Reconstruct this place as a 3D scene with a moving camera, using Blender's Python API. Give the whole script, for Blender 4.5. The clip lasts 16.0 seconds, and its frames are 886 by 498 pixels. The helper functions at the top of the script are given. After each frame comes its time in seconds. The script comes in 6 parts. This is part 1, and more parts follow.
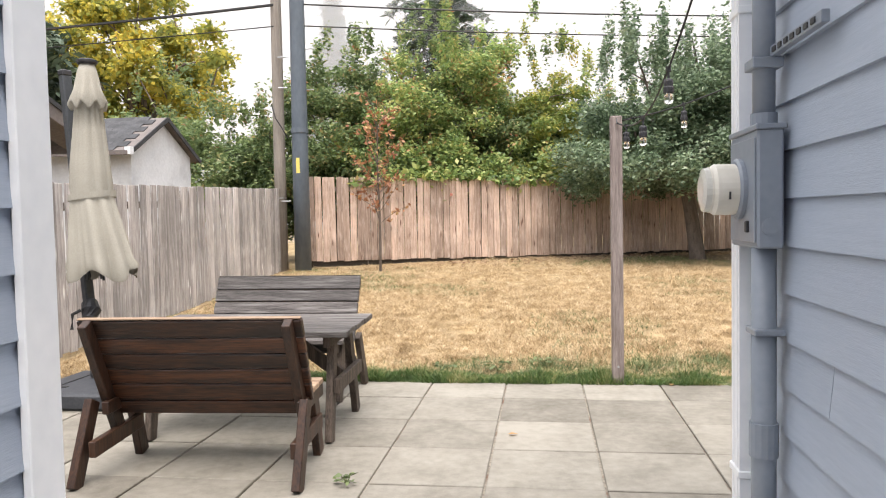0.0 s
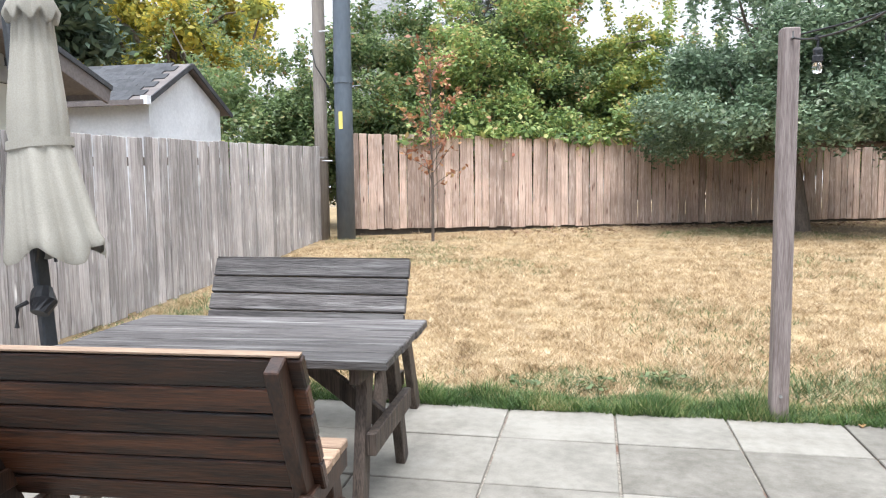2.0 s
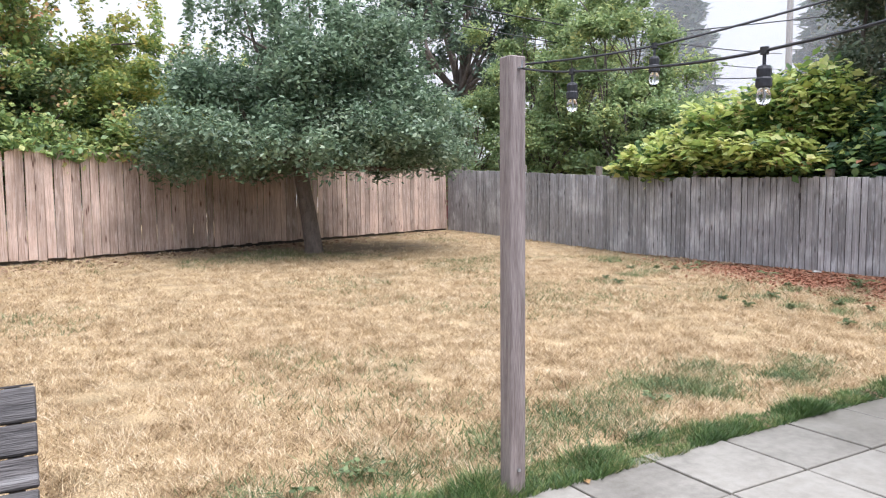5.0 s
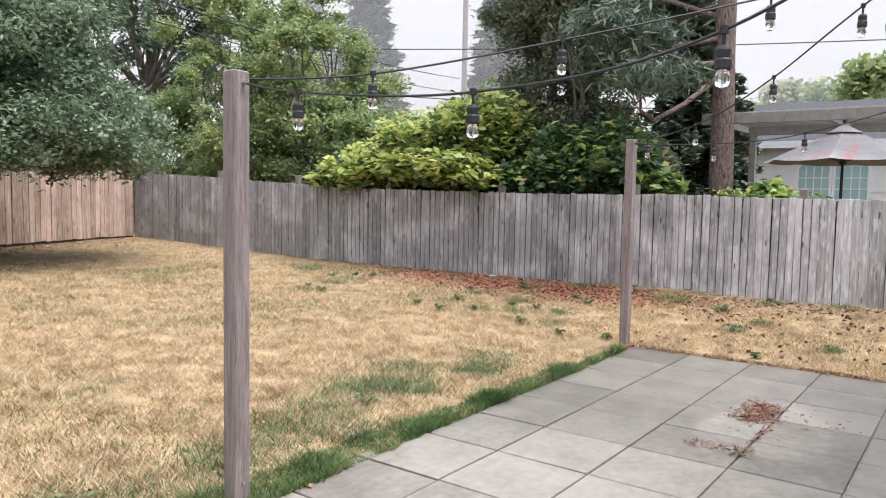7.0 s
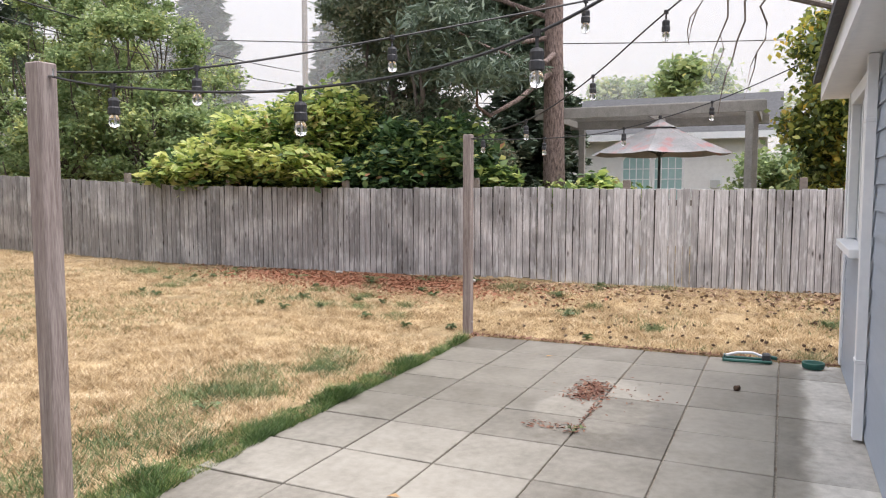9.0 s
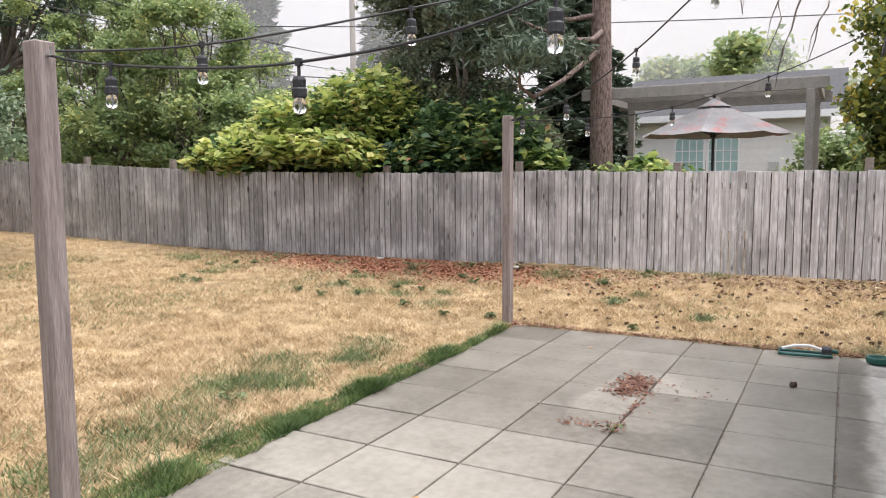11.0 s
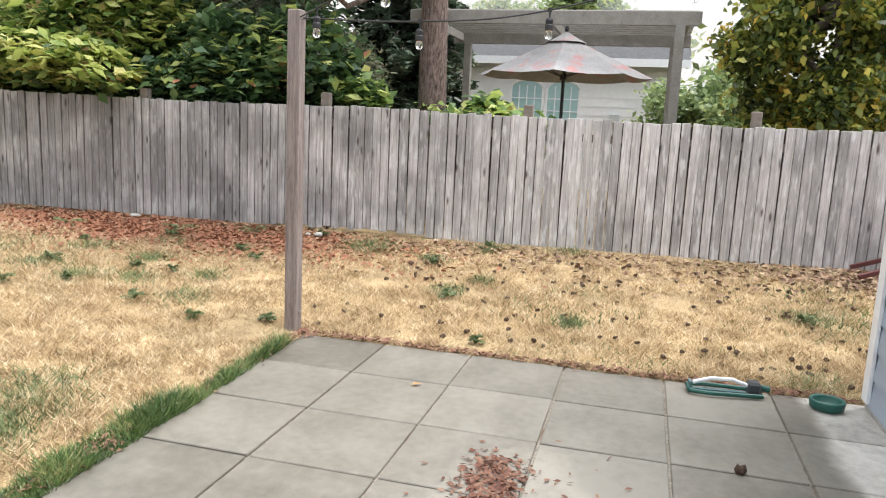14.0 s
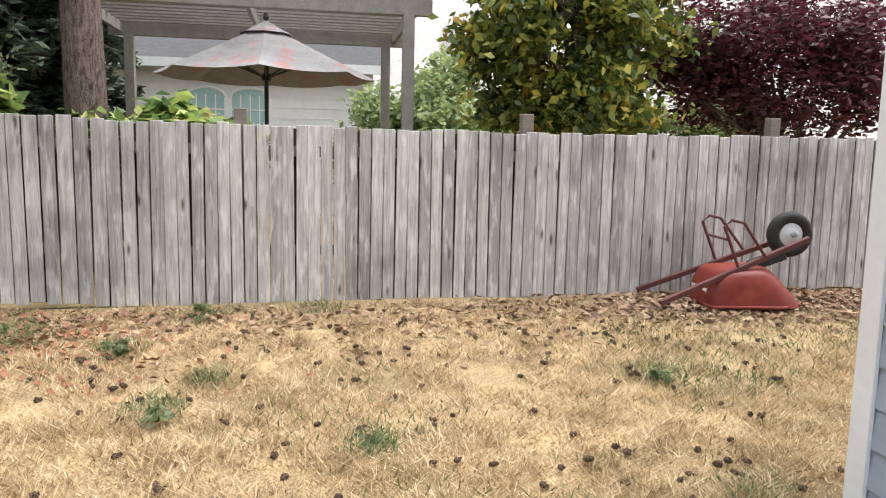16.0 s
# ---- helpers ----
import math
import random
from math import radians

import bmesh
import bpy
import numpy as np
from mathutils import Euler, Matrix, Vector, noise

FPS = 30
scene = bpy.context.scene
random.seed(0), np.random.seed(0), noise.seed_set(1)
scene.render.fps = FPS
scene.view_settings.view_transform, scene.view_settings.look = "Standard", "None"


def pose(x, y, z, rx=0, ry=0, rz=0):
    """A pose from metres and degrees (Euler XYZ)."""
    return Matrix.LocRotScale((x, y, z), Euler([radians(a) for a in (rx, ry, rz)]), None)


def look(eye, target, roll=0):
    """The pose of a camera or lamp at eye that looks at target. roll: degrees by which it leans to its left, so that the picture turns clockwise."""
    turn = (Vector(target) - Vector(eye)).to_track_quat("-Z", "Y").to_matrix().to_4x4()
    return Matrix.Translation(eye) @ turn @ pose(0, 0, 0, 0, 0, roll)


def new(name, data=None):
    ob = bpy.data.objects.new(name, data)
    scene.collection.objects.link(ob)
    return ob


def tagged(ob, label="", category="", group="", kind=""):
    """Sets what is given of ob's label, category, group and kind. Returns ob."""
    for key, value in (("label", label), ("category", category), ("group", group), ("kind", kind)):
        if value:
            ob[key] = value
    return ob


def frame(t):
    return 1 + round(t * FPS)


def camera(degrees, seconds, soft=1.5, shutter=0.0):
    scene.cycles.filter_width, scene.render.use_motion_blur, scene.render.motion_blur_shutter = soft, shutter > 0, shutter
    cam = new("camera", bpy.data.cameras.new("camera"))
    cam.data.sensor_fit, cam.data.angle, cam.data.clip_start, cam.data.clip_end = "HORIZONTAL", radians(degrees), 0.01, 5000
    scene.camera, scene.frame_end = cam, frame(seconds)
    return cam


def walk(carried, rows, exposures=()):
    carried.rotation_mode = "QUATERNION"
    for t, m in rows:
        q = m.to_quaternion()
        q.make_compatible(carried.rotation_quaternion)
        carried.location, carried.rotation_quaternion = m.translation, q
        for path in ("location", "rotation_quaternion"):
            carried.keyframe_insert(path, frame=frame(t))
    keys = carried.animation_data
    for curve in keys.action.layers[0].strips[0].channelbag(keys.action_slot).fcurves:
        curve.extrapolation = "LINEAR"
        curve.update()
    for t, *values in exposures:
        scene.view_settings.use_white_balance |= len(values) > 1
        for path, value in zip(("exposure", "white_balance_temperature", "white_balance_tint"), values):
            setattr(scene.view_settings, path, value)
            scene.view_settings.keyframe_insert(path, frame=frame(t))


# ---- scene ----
cam = camera(61.8, 16.0, 1.1)
PATH = [
    (0, (0.301, 0.105, 1.384), (0.033, 2.085, 1.294), -1.1),
    (0.5, (0.151, 0.528, 1.378), (-0.218, 2.491, 1.268), -1.7),
    (1, (-0.001, 0.961, 1.362), (-0.429, 2.909, 1.223), -2.0),
    (1.5, (-0.066, 1.434, 1.353), (-0.504, 3.378, 1.185), -1.7),
    (2, (-0.132, 1.836, 1.359), (-0.532, 3.787, 1.175), -0.7),
    (2.5, (-0.256, 2.229, 1.378), (-0.548, 4.2, 1.203), 0.8),
    (3, (-0.379, 2.586, 1.425), (-0.503, 4.575, 1.252), 1.4),
    (3.5, (-0.574, 2.812, 1.461), (-0.441, 4.8, 1.283), 1.8),
    (4, (-0.826, 2.918, 1.507), (-0.441, 4.869, 1.299), 1.5),
    (4.5, (-1.037, 3.108, 1.515), (-0.379, 4.986, 1.322), -0.6),
    (4.7, (-1.094, 3.189, 1.508), (-0.303, 5.017, 1.337), -0.9),
    (5, (-1.205, 3.264, 1.533), (-0.205, 4.988, 1.367), -0.5),
    (5.2, (-1.295, 3.3, 1.543), (-0.176, 4.949, 1.374), -0.3),
    (7.3, (-1.408, 3.26, 1.581), (0.246, 4.375, 1.437), 0.9),
    (7.5, (-1.409, 3.259, 1.584), (0.278, 4.325, 1.439), 0.7),
    (8, (-1.403, 3.238, 1.589), (0.348, 4.193, 1.442), 0.2),
    (8.5, (-1.396, 3.221, 1.593), (0.402, 4.084, 1.439), 0.1),
    (8.7, (-1.389, 3.211, 1.592), (0.423, 4.043, 1.435), -0.0),
    (10.8, (-1.16, 3.205, 1.58), (0.615, 4.103, 1.387), -0.2),
    (11, (-1.082, 3.206, 1.58), (0.666, 4.159, 1.383), -0.4),
    (11.5, (-0.909, 3.248, 1.56), (0.729, 4.376, 1.357), -1.0),
    (12, (-0.665, 3.427, 1.549), (0.809, 4.758, 1.316), -2.2),
    (12.5, (-0.221, 3.571, 1.516), (1.249, 4.892, 1.209), -0.7),
    (13, (0.324, 3.684, 1.52), (1.931, 4.825, 1.179), 0.6),
    (13.5, (0.892, 3.855, 1.516), (2.701, 4.633, 1.163), 1.7),
    (14, (1.47, 4.045, 1.502), (3.376, 4.548, 1.168), 2.7),
    (14.5, (1.993, 4.295, 1.51), (3.956, 4.538, 1.21), 1.8),
    (15, (2.545, 4.47, 1.476), (4.525, 4.501, 1.192), 1.2),
    (15.5, (3.066, 4.694, 1.454), (5.04, 4.57, 1.164), 0.4),
    (16, (3.601, 4.787, 1.429), (5.552, 4.433, 1.171), 1.2),
]
walk(cam, [(t, look(eye, target, roll)) for t, eye, target, roll in PATH], [
    (0.0, 1.33, 6700, 14), (0.5, 1.35, 6200, 13), (1.0, 1.38, 6050, 12), (2.0, 1.46, 5950, 11), (2.5, 1.46, 5850, 11), (4.0, 1.38, 6000, 12), (4.5, 1.4, 5900, 11), (5.0, 1.3, 5850, 16),
    (8.0, 1.2, 6350, 16), (11.5, 1.21, 6450, 16), (12.5, 1.31, 6200, 13), (13.5, 1.44, 6300, 11), (14.5, 1.36, 6500, 11), (15.5, 1.4, 6500, 11), (16.0, 1.32, 6550, 12)])

# ---- world, sun ----
world = bpy.data.worlds.new("overcast_sky")
scene.world = world
world.use_nodes = True
wn, wl = world.node_tree.nodes, world.node_tree.links
sky = wn.new("ShaderNodeTexSky")
sky.sky_type, sky.sun_disc = "NISHITA", False
sky.sun_elevation, sky.sun_rotation = radians(69), radians(165)
sky.air_density, sky.dust_density, sky.ozone_density = 1.0, 6.0, 1.0
pale = wn.new("ShaderNodeHueSaturation")
pale.inputs["Saturation"].default_value = 0.12
flat = wn.new("ShaderNodeMix")
flat.data_type = "RGBA"
flat.inputs[0].default_value = 0.8
flat.inputs[7].default_value = (7.6, 7.9, 8.2, 1)
height, axis, rise, overcast = wn.new("ShaderNodeTexCoord"), wn.new("ShaderNodeSeparateXYZ"), wn.new("ShaderNodeMapRange"), wn.new("ShaderNodeVectorMath")
rise.inputs[3].default_value, rise.inputs[4].default_value = 0.55, 1.3
overcast.operation = "SCALE"
wl.new(height.outputs["Generated"], axis.inputs[0])
wl.new(axis.outputs["Z"], rise.inputs[0])
wl.new(sky.outputs[0], pale.inputs["Color"])
wl.new(pale.outputs[0], flat.inputs[6])
wl.new(flat.outputs[2], overcast.inputs[0])
wl.new(rise.outputs[0], overcast.inputs["Scale"])
wl.new(overcast.outputs[0], wn["Background"].inputs[0])
wn["Background"].inputs[1].default_value = 0.115
sun = new("sun", bpy.data.lights.new("sun", "SUN"))
sun.data.energy, sun.data.angle, sun.data.color = 1.6, radians(35), (1, 0.96, 0.9)
sun.matrix_world = look((0, 0, 30), (-3.0, 11.0, 0))


# ---- materials ----
def material(name, dark, light, scale=8.0, rough=0.8, bump=0.15, stretch=(1, 1, 1), vary=0.0, fine=6.0, spots=None, spot_scale=3.0, metal=0.0, amount=0.5, sharp=0.17):
    """Two-scale noise between two colours, with bump; vary: brightness steps from piece to piece; spots: colour of sparse stains."""
    m = bpy.data.materials.new(name)
    m.use_nodes = True
    n, l = m.node_tree.nodes, m.node_tree.links
    b = n["Principled BSDF"]
    b.inputs["Roughness"].default_value, b.inputs["Metallic"].default_value = rough, metal
    tc, mp = n.new("ShaderNodeTexCoord"), n.new("ShaderNodeMapping")
    mp.inputs["Scale"].default_value = stretch
    info = n.new("ShaderNodeObjectInfo")
    shift = n.new("ShaderNodeVectorMath")
    shift.operation = "MULTIPLY_ADD"
    shift.inputs[1].default_value = (37.0, 23.0, 51.0)
    l.new(info.outputs["Random"], shift.inputs[0])
    l.new(tc.outputs["Object"], shift.inputs[2])
    l.new(shift.outputs[0], mp.inputs["Vector"])
    a, f = n.new("ShaderNodeTexNoise"), n.new("ShaderNodeTexNoise")
    a.inputs["Scale"].default_value, a.inputs["Detail"].default_value = scale, 5
    f.inputs["Scale"].default_value, f.inputs["Detail"].default_value = scale * fine, 4
    l.new(mp.outputs[0], a.inputs["Vector"])
    l.new(mp.outputs[0], f.inputs["Vector"])
    mix = n.new("ShaderNodeMath")
    mix.operation = "MULTIPLY_ADD"
    mix.inputs[1].default_value = amount
    half = n.new("ShaderNodeMath")
    half.operation = "MULTIPLY"
    half.inputs[1].default_value = 1 - amount
    l.new(a.outputs[0], half.inputs[0])
    l.new(f.outputs[0], mix.inputs[0])
    l.new(half.outputs[0], mix.inputs[2])
    ramp = n.new("ShaderNodeValToRGB")
    e = ramp.color_ramp.elements
    e[0].position, e[1].position = 0.5 - sharp, 0.5 + sharp
    e[0].color, e[1].color = (*dark, 1), (*light, 1)
    l.new(mix.outputs[0], ramp.inputs[0])
    col = ramp.outputs[0]
    if spots:
        s = n.new("ShaderNodeTexNoise")
        s.inputs["Scale"].default_value, s.inputs["Detail"].default_value = spot_scale, 3
        l.new(mp.outputs[0], s.inputs["Vector"])
        sr = n.new("ShaderNodeValToRGB")
        sr.color_ramp.elements[0].position, sr.color_ramp.elements[1].position = 0.55, 0.72
        l.new(s.outputs[0], sr.inputs[0])
        sm = n.new("ShaderNodeMix")
        sm.data_type = "RGBA"
        l.new(sr.outputs[0], sm.inputs[0])
        l.new(col, sm.inputs[6])
        sm.inputs[7].default_value = (*spots, 1)
        col = sm.outputs[2]
    if vary:
        hv = n.new("ShaderNodeHueSaturation")
        rng = n.new("ShaderNodeMapRange")
        rng.inputs[3].default_value, rng.inputs[4].default_value = 1 - vary, 1 + vary
        l.new(info.outputs["Random"], rng.inputs[0])
        l.new(rng.outputs[0], hv.inputs["Value"])
        l.new(col, hv.inputs["Color"])
        col = hv.outputs[0]
    l.new(col, b.inputs["Base Color"])
    if bump:
        bp = n.new("ShaderNodeBump")
        bp.inputs["Strength"].default_value, bp.inputs["Distance"].default_value = bump, 0.02
        l.new(mix.outputs[0], bp.inputs["Height"])
        l.new(bp.outputs[0], b.inputs["Normal"])
    return m


def leaf_material(name, stops, rough=0.55, through_light=0.35, clump=0.9, spread=1.1, single=0.55):
    """Leaves whose colour steps from leaf to leaf along the stops (position, colour)."""
    m = bpy.data.materials.new(name)
    m.use_nodes = True
    n, l = m.node_tree.nodes, m.node_tree.links
    b = n["Principled BSDF"]
    b.inputs["Roughness"].default_value = rough
    g, ramp = n.new("ShaderNodeNewGeometry"), n.new("ShaderNodeValToRGB")
    e = ramp.color_ramp.elements
    for k, (p, c) in enumerate(stops):
        el = e[k] if k < 2 else e.new(p)
        el.position, el.color = p, (*c, 1)
    big, tc, add = n.new("ShaderNodeTexNoise"), n.new("ShaderNodeTexCoord"), n.new("ShaderNodeMath")
    big.inputs["Scale"].default_value, big.inputs["Detail"].default_value = clump, 3
    l.new(tc.outputs["Object"], big.inputs["Vector"])
    add.operation = "MULTIPLY_ADD"
    add.inputs[1].default_value = single
    sub = n.new("ShaderNodeMath")
    sub.operation = "MULTIPLY_ADD"
    sub.inputs[1].default_value, sub.inputs[2].default_value = spread, 0.5 - 0.5 * single - 0.5 * spread
    l.new(big.outputs[0], sub.inputs[0])
    l.new(g.outputs["Random Per Island"], add.inputs[0])
    l.new(sub.outputs[0], add.inputs[2])
    l.new(add.outputs[0], ramp.inputs[0])
    l.new(ramp.outputs[0], b.inputs["Base Color"])
    if through_light:
        t, mix = n.new("ShaderNodeBsdfTranslucent"), n.new("ShaderNodeMixShader")
        mix.inputs[0].default_value = through_light
        l.new(ramp.outputs[0], t.inputs[0])
        l.new(b.outputs[0], mix.inputs[1])
        l.new(t.outputs[0], mix.inputs[2])
        l.new(mix.outputs[0], n["Material Output"].inputs[0])
    return m


def board_material(name, dark, light, knot, pale_streak, vary, sharp=0.15, streak=0.85, paled=None):
    """Weathered upright fence boards: long grain, knots, pale streaks, a tone of its own for each board."""
    m = material(name, dark, light, 5.0, 0.85, 0.4, (11, 4, 0.45), vary, 5.0, sharp=sharp)
    n, l = m.node_tree.nodes, m.node_tree.links
    b = n["Principled BSDF"]
    old = b.inputs["Base Color"].links[0].from_socket
    tc, info = n.new("ShaderNodeTexCoord"), n.new("ShaderNodeObjectInfo")
    sh = n.new("ShaderNodeVectorMath")
    sh.operation = "MULTIPLY_ADD"
    sh.inputs[1].default_value = (3.0, 9.0, 17.0)
    l.new(info.outputs["Random"], sh.inputs[0])
    l.new(tc.outputs["Object"], sh.inputs[2])
    mp = n.new("ShaderNodeMapping")
    mp.inputs["Scale"].default_value = (9, 2, 3.2)
    l.new(sh.outputs[0], mp.inputs[0])
    v = n.new("ShaderNodeTexVoronoi")
    v.inputs["Scale"].default_value = 1.0
    l.new(mp.outputs[0], v.inputs["Vector"])
    r = n.new("ShaderNodeValToRGB")
    r.color_ramp.elements[0].position, r.color_ramp.elements[1].position = 0.06, 0.17
    r.color_ramp.elements[0].color, r.color_ramp.elements[1].color = (1, 1, 1, 1), (0, 0, 0, 1)
    l.new(v.outputs["Distance"], r.inputs[0])
    mk = n.new("ShaderNodeMix")
    mk.data_type = "RGBA"
    l.new(r.outputs[0], mk.inputs[0])
    l.new(old, mk.inputs[6])
    mk.inputs[7].default_value = (*knot, 1)
    st = n.new("ShaderNodeTexNoise")
    st.inputs["Scale"].default_value, st.inputs["Detail"].default_value = 1.0, 4
    mp2 = n.new("ShaderNodeMapping")
    mp2.inputs["Scale"].default_value = (24, 4, 6.5)
    l.new(sh.outputs[0], mp2.inputs[0])
    l.new(mp2.outputs[0], st.inputs["Vector"])
    sr = n.new("ShaderNodeValToRGB")
    sr.color_ramp.elements[0].position, sr.color_ramp.elements[1].position = 0.53, 0.64
    sr.color_ramp.elements[1].color = (streak, streak, streak, 1)
    l.new(st.outputs[0], sr.inputs[0])
    ms = n.new("ShaderNodeMix")
    ms.data_type = "RGBA"
    l.new(sr.outputs[0], ms.inputs[0])
    l.new(mk.outputs[2], ms.inputs[6])
    ms.inputs[7].default_value = (*pale_streak, 1)
    worn = n.new("ShaderNodeTexNoise")
    worn.inputs["Scale"].default_value, worn.inputs["Detail"].default_value = 1.6, 5
    geo, hue, span = n.new("ShaderNodeNewGeometry"), n.new("ShaderNodeHueSaturation"), n.new("ShaderNodeMapRange")
    l.new(geo.outputs["Position"], worn.inputs["Vector"])
    span.inputs[1].default_value, span.inputs[2].default_value = 0.36, 0.64
    span.inputs[3].default_value, span.inputs[4].default_value = 0.8, 1.14
    source = worn.outputs[0]
    if paled:
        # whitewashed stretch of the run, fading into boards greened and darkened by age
        # paler boards up to the first y value, fading to darker ones at the second
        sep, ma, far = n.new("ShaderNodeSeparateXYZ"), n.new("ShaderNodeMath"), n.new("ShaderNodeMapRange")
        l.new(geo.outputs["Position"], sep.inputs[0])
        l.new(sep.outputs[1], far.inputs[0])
        far.inputs[1].default_value, far.inputs[2].default_value = paled
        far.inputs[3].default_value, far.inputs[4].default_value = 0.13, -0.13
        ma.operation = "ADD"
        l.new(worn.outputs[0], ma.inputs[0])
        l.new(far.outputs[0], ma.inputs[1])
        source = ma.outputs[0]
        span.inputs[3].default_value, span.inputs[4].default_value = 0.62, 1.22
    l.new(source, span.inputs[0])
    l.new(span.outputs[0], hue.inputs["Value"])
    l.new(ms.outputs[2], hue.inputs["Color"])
    l.new(hue.outputs[0], b.inputs["Base Color"])
    return m


def slab_material():
    """Concrete slabs in one run: mottled, damp towards the lawn corner, dry round the leaf heap and under the eaves,
    there also lifted against the house's shade.
    """
    m = bpy.data.materials.new("concrete_slab")
    m.use_nodes = True
    n, l = m.node_tree.nodes, m.node_tree.links
    b = n["Principled BSDF"]
    g, info, sep = n.new("ShaderNodeNewGeometry"), n.new("ShaderNodeObjectInfo"), n.new("ShaderNodeSeparateXYZ")

    def noise_of(scale, detail=4):
        t = n.new("ShaderNodeTexNoise")
        t.inputs["Scale"].default_value, t.inputs["Detail"].default_value = scale, detail
        l.new(g.outputs["Position"], t.inputs["Vector"])
        return t.outputs[0]

    def math_of(op, a, b2=None, c=None):
        t = n.new("ShaderNodeMath")
        t.operation = op
        for k, v in enumerate((a, b2, c)):
            if v is None:
                continue
            if hasattr(v, "links"):
                l.new(v, t.inputs[k])
            else:
                t.inputs[k].default_value = v
        return t.outputs[0]

    def ranged(v, a, b2, c=0.0, d=1.0):
        t = n.new("ShaderNodeMapRange")
        t.interpolation_type = "SMOOTHSTEP"
        for k, q in ((1, a), (2, b2), (3, c), (4, d)):
            t.inputs[k].default_value = q
        l.new(v, t.inputs[0])
        return t.outputs[0]

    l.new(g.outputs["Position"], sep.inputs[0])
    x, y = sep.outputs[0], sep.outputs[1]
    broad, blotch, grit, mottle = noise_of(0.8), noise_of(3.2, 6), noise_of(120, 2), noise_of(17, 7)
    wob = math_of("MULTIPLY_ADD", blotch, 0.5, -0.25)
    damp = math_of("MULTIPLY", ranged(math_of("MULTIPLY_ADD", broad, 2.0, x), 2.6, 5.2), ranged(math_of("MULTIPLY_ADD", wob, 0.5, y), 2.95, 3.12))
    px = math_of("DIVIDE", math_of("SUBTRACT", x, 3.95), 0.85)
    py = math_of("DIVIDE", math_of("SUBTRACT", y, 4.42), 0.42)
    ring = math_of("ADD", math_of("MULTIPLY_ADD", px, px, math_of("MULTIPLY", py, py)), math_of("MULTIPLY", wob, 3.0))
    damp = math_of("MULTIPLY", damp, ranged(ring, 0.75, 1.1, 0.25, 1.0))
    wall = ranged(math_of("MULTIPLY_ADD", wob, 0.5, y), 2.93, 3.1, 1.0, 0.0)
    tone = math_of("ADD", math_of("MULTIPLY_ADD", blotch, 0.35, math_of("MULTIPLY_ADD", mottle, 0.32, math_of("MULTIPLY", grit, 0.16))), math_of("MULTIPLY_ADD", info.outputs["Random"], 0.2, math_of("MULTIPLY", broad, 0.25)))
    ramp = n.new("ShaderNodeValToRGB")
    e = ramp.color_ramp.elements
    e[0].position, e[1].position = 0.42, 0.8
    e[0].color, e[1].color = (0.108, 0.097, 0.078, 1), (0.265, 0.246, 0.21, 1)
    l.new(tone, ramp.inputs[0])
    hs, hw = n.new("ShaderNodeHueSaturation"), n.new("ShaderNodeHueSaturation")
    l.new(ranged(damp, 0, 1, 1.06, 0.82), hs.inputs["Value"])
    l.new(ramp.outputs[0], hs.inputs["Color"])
    # dry band by the wall, colour brightened further to offset the house's shade
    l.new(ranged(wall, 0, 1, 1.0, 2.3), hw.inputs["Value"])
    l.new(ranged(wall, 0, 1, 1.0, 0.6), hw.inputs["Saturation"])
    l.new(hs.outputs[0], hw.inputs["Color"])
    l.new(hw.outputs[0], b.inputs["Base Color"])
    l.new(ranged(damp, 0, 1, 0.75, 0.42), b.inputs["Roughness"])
    bp = n.new("ShaderNodeBump")
    bp.inputs["Strength"].default_value, bp.inputs["Distance"].default_value = 0.12, 0.01
    l.new(tone, bp.inputs["Height"])
    l.new(bp.outputs[0], b.inputs["Normal"])
    return m


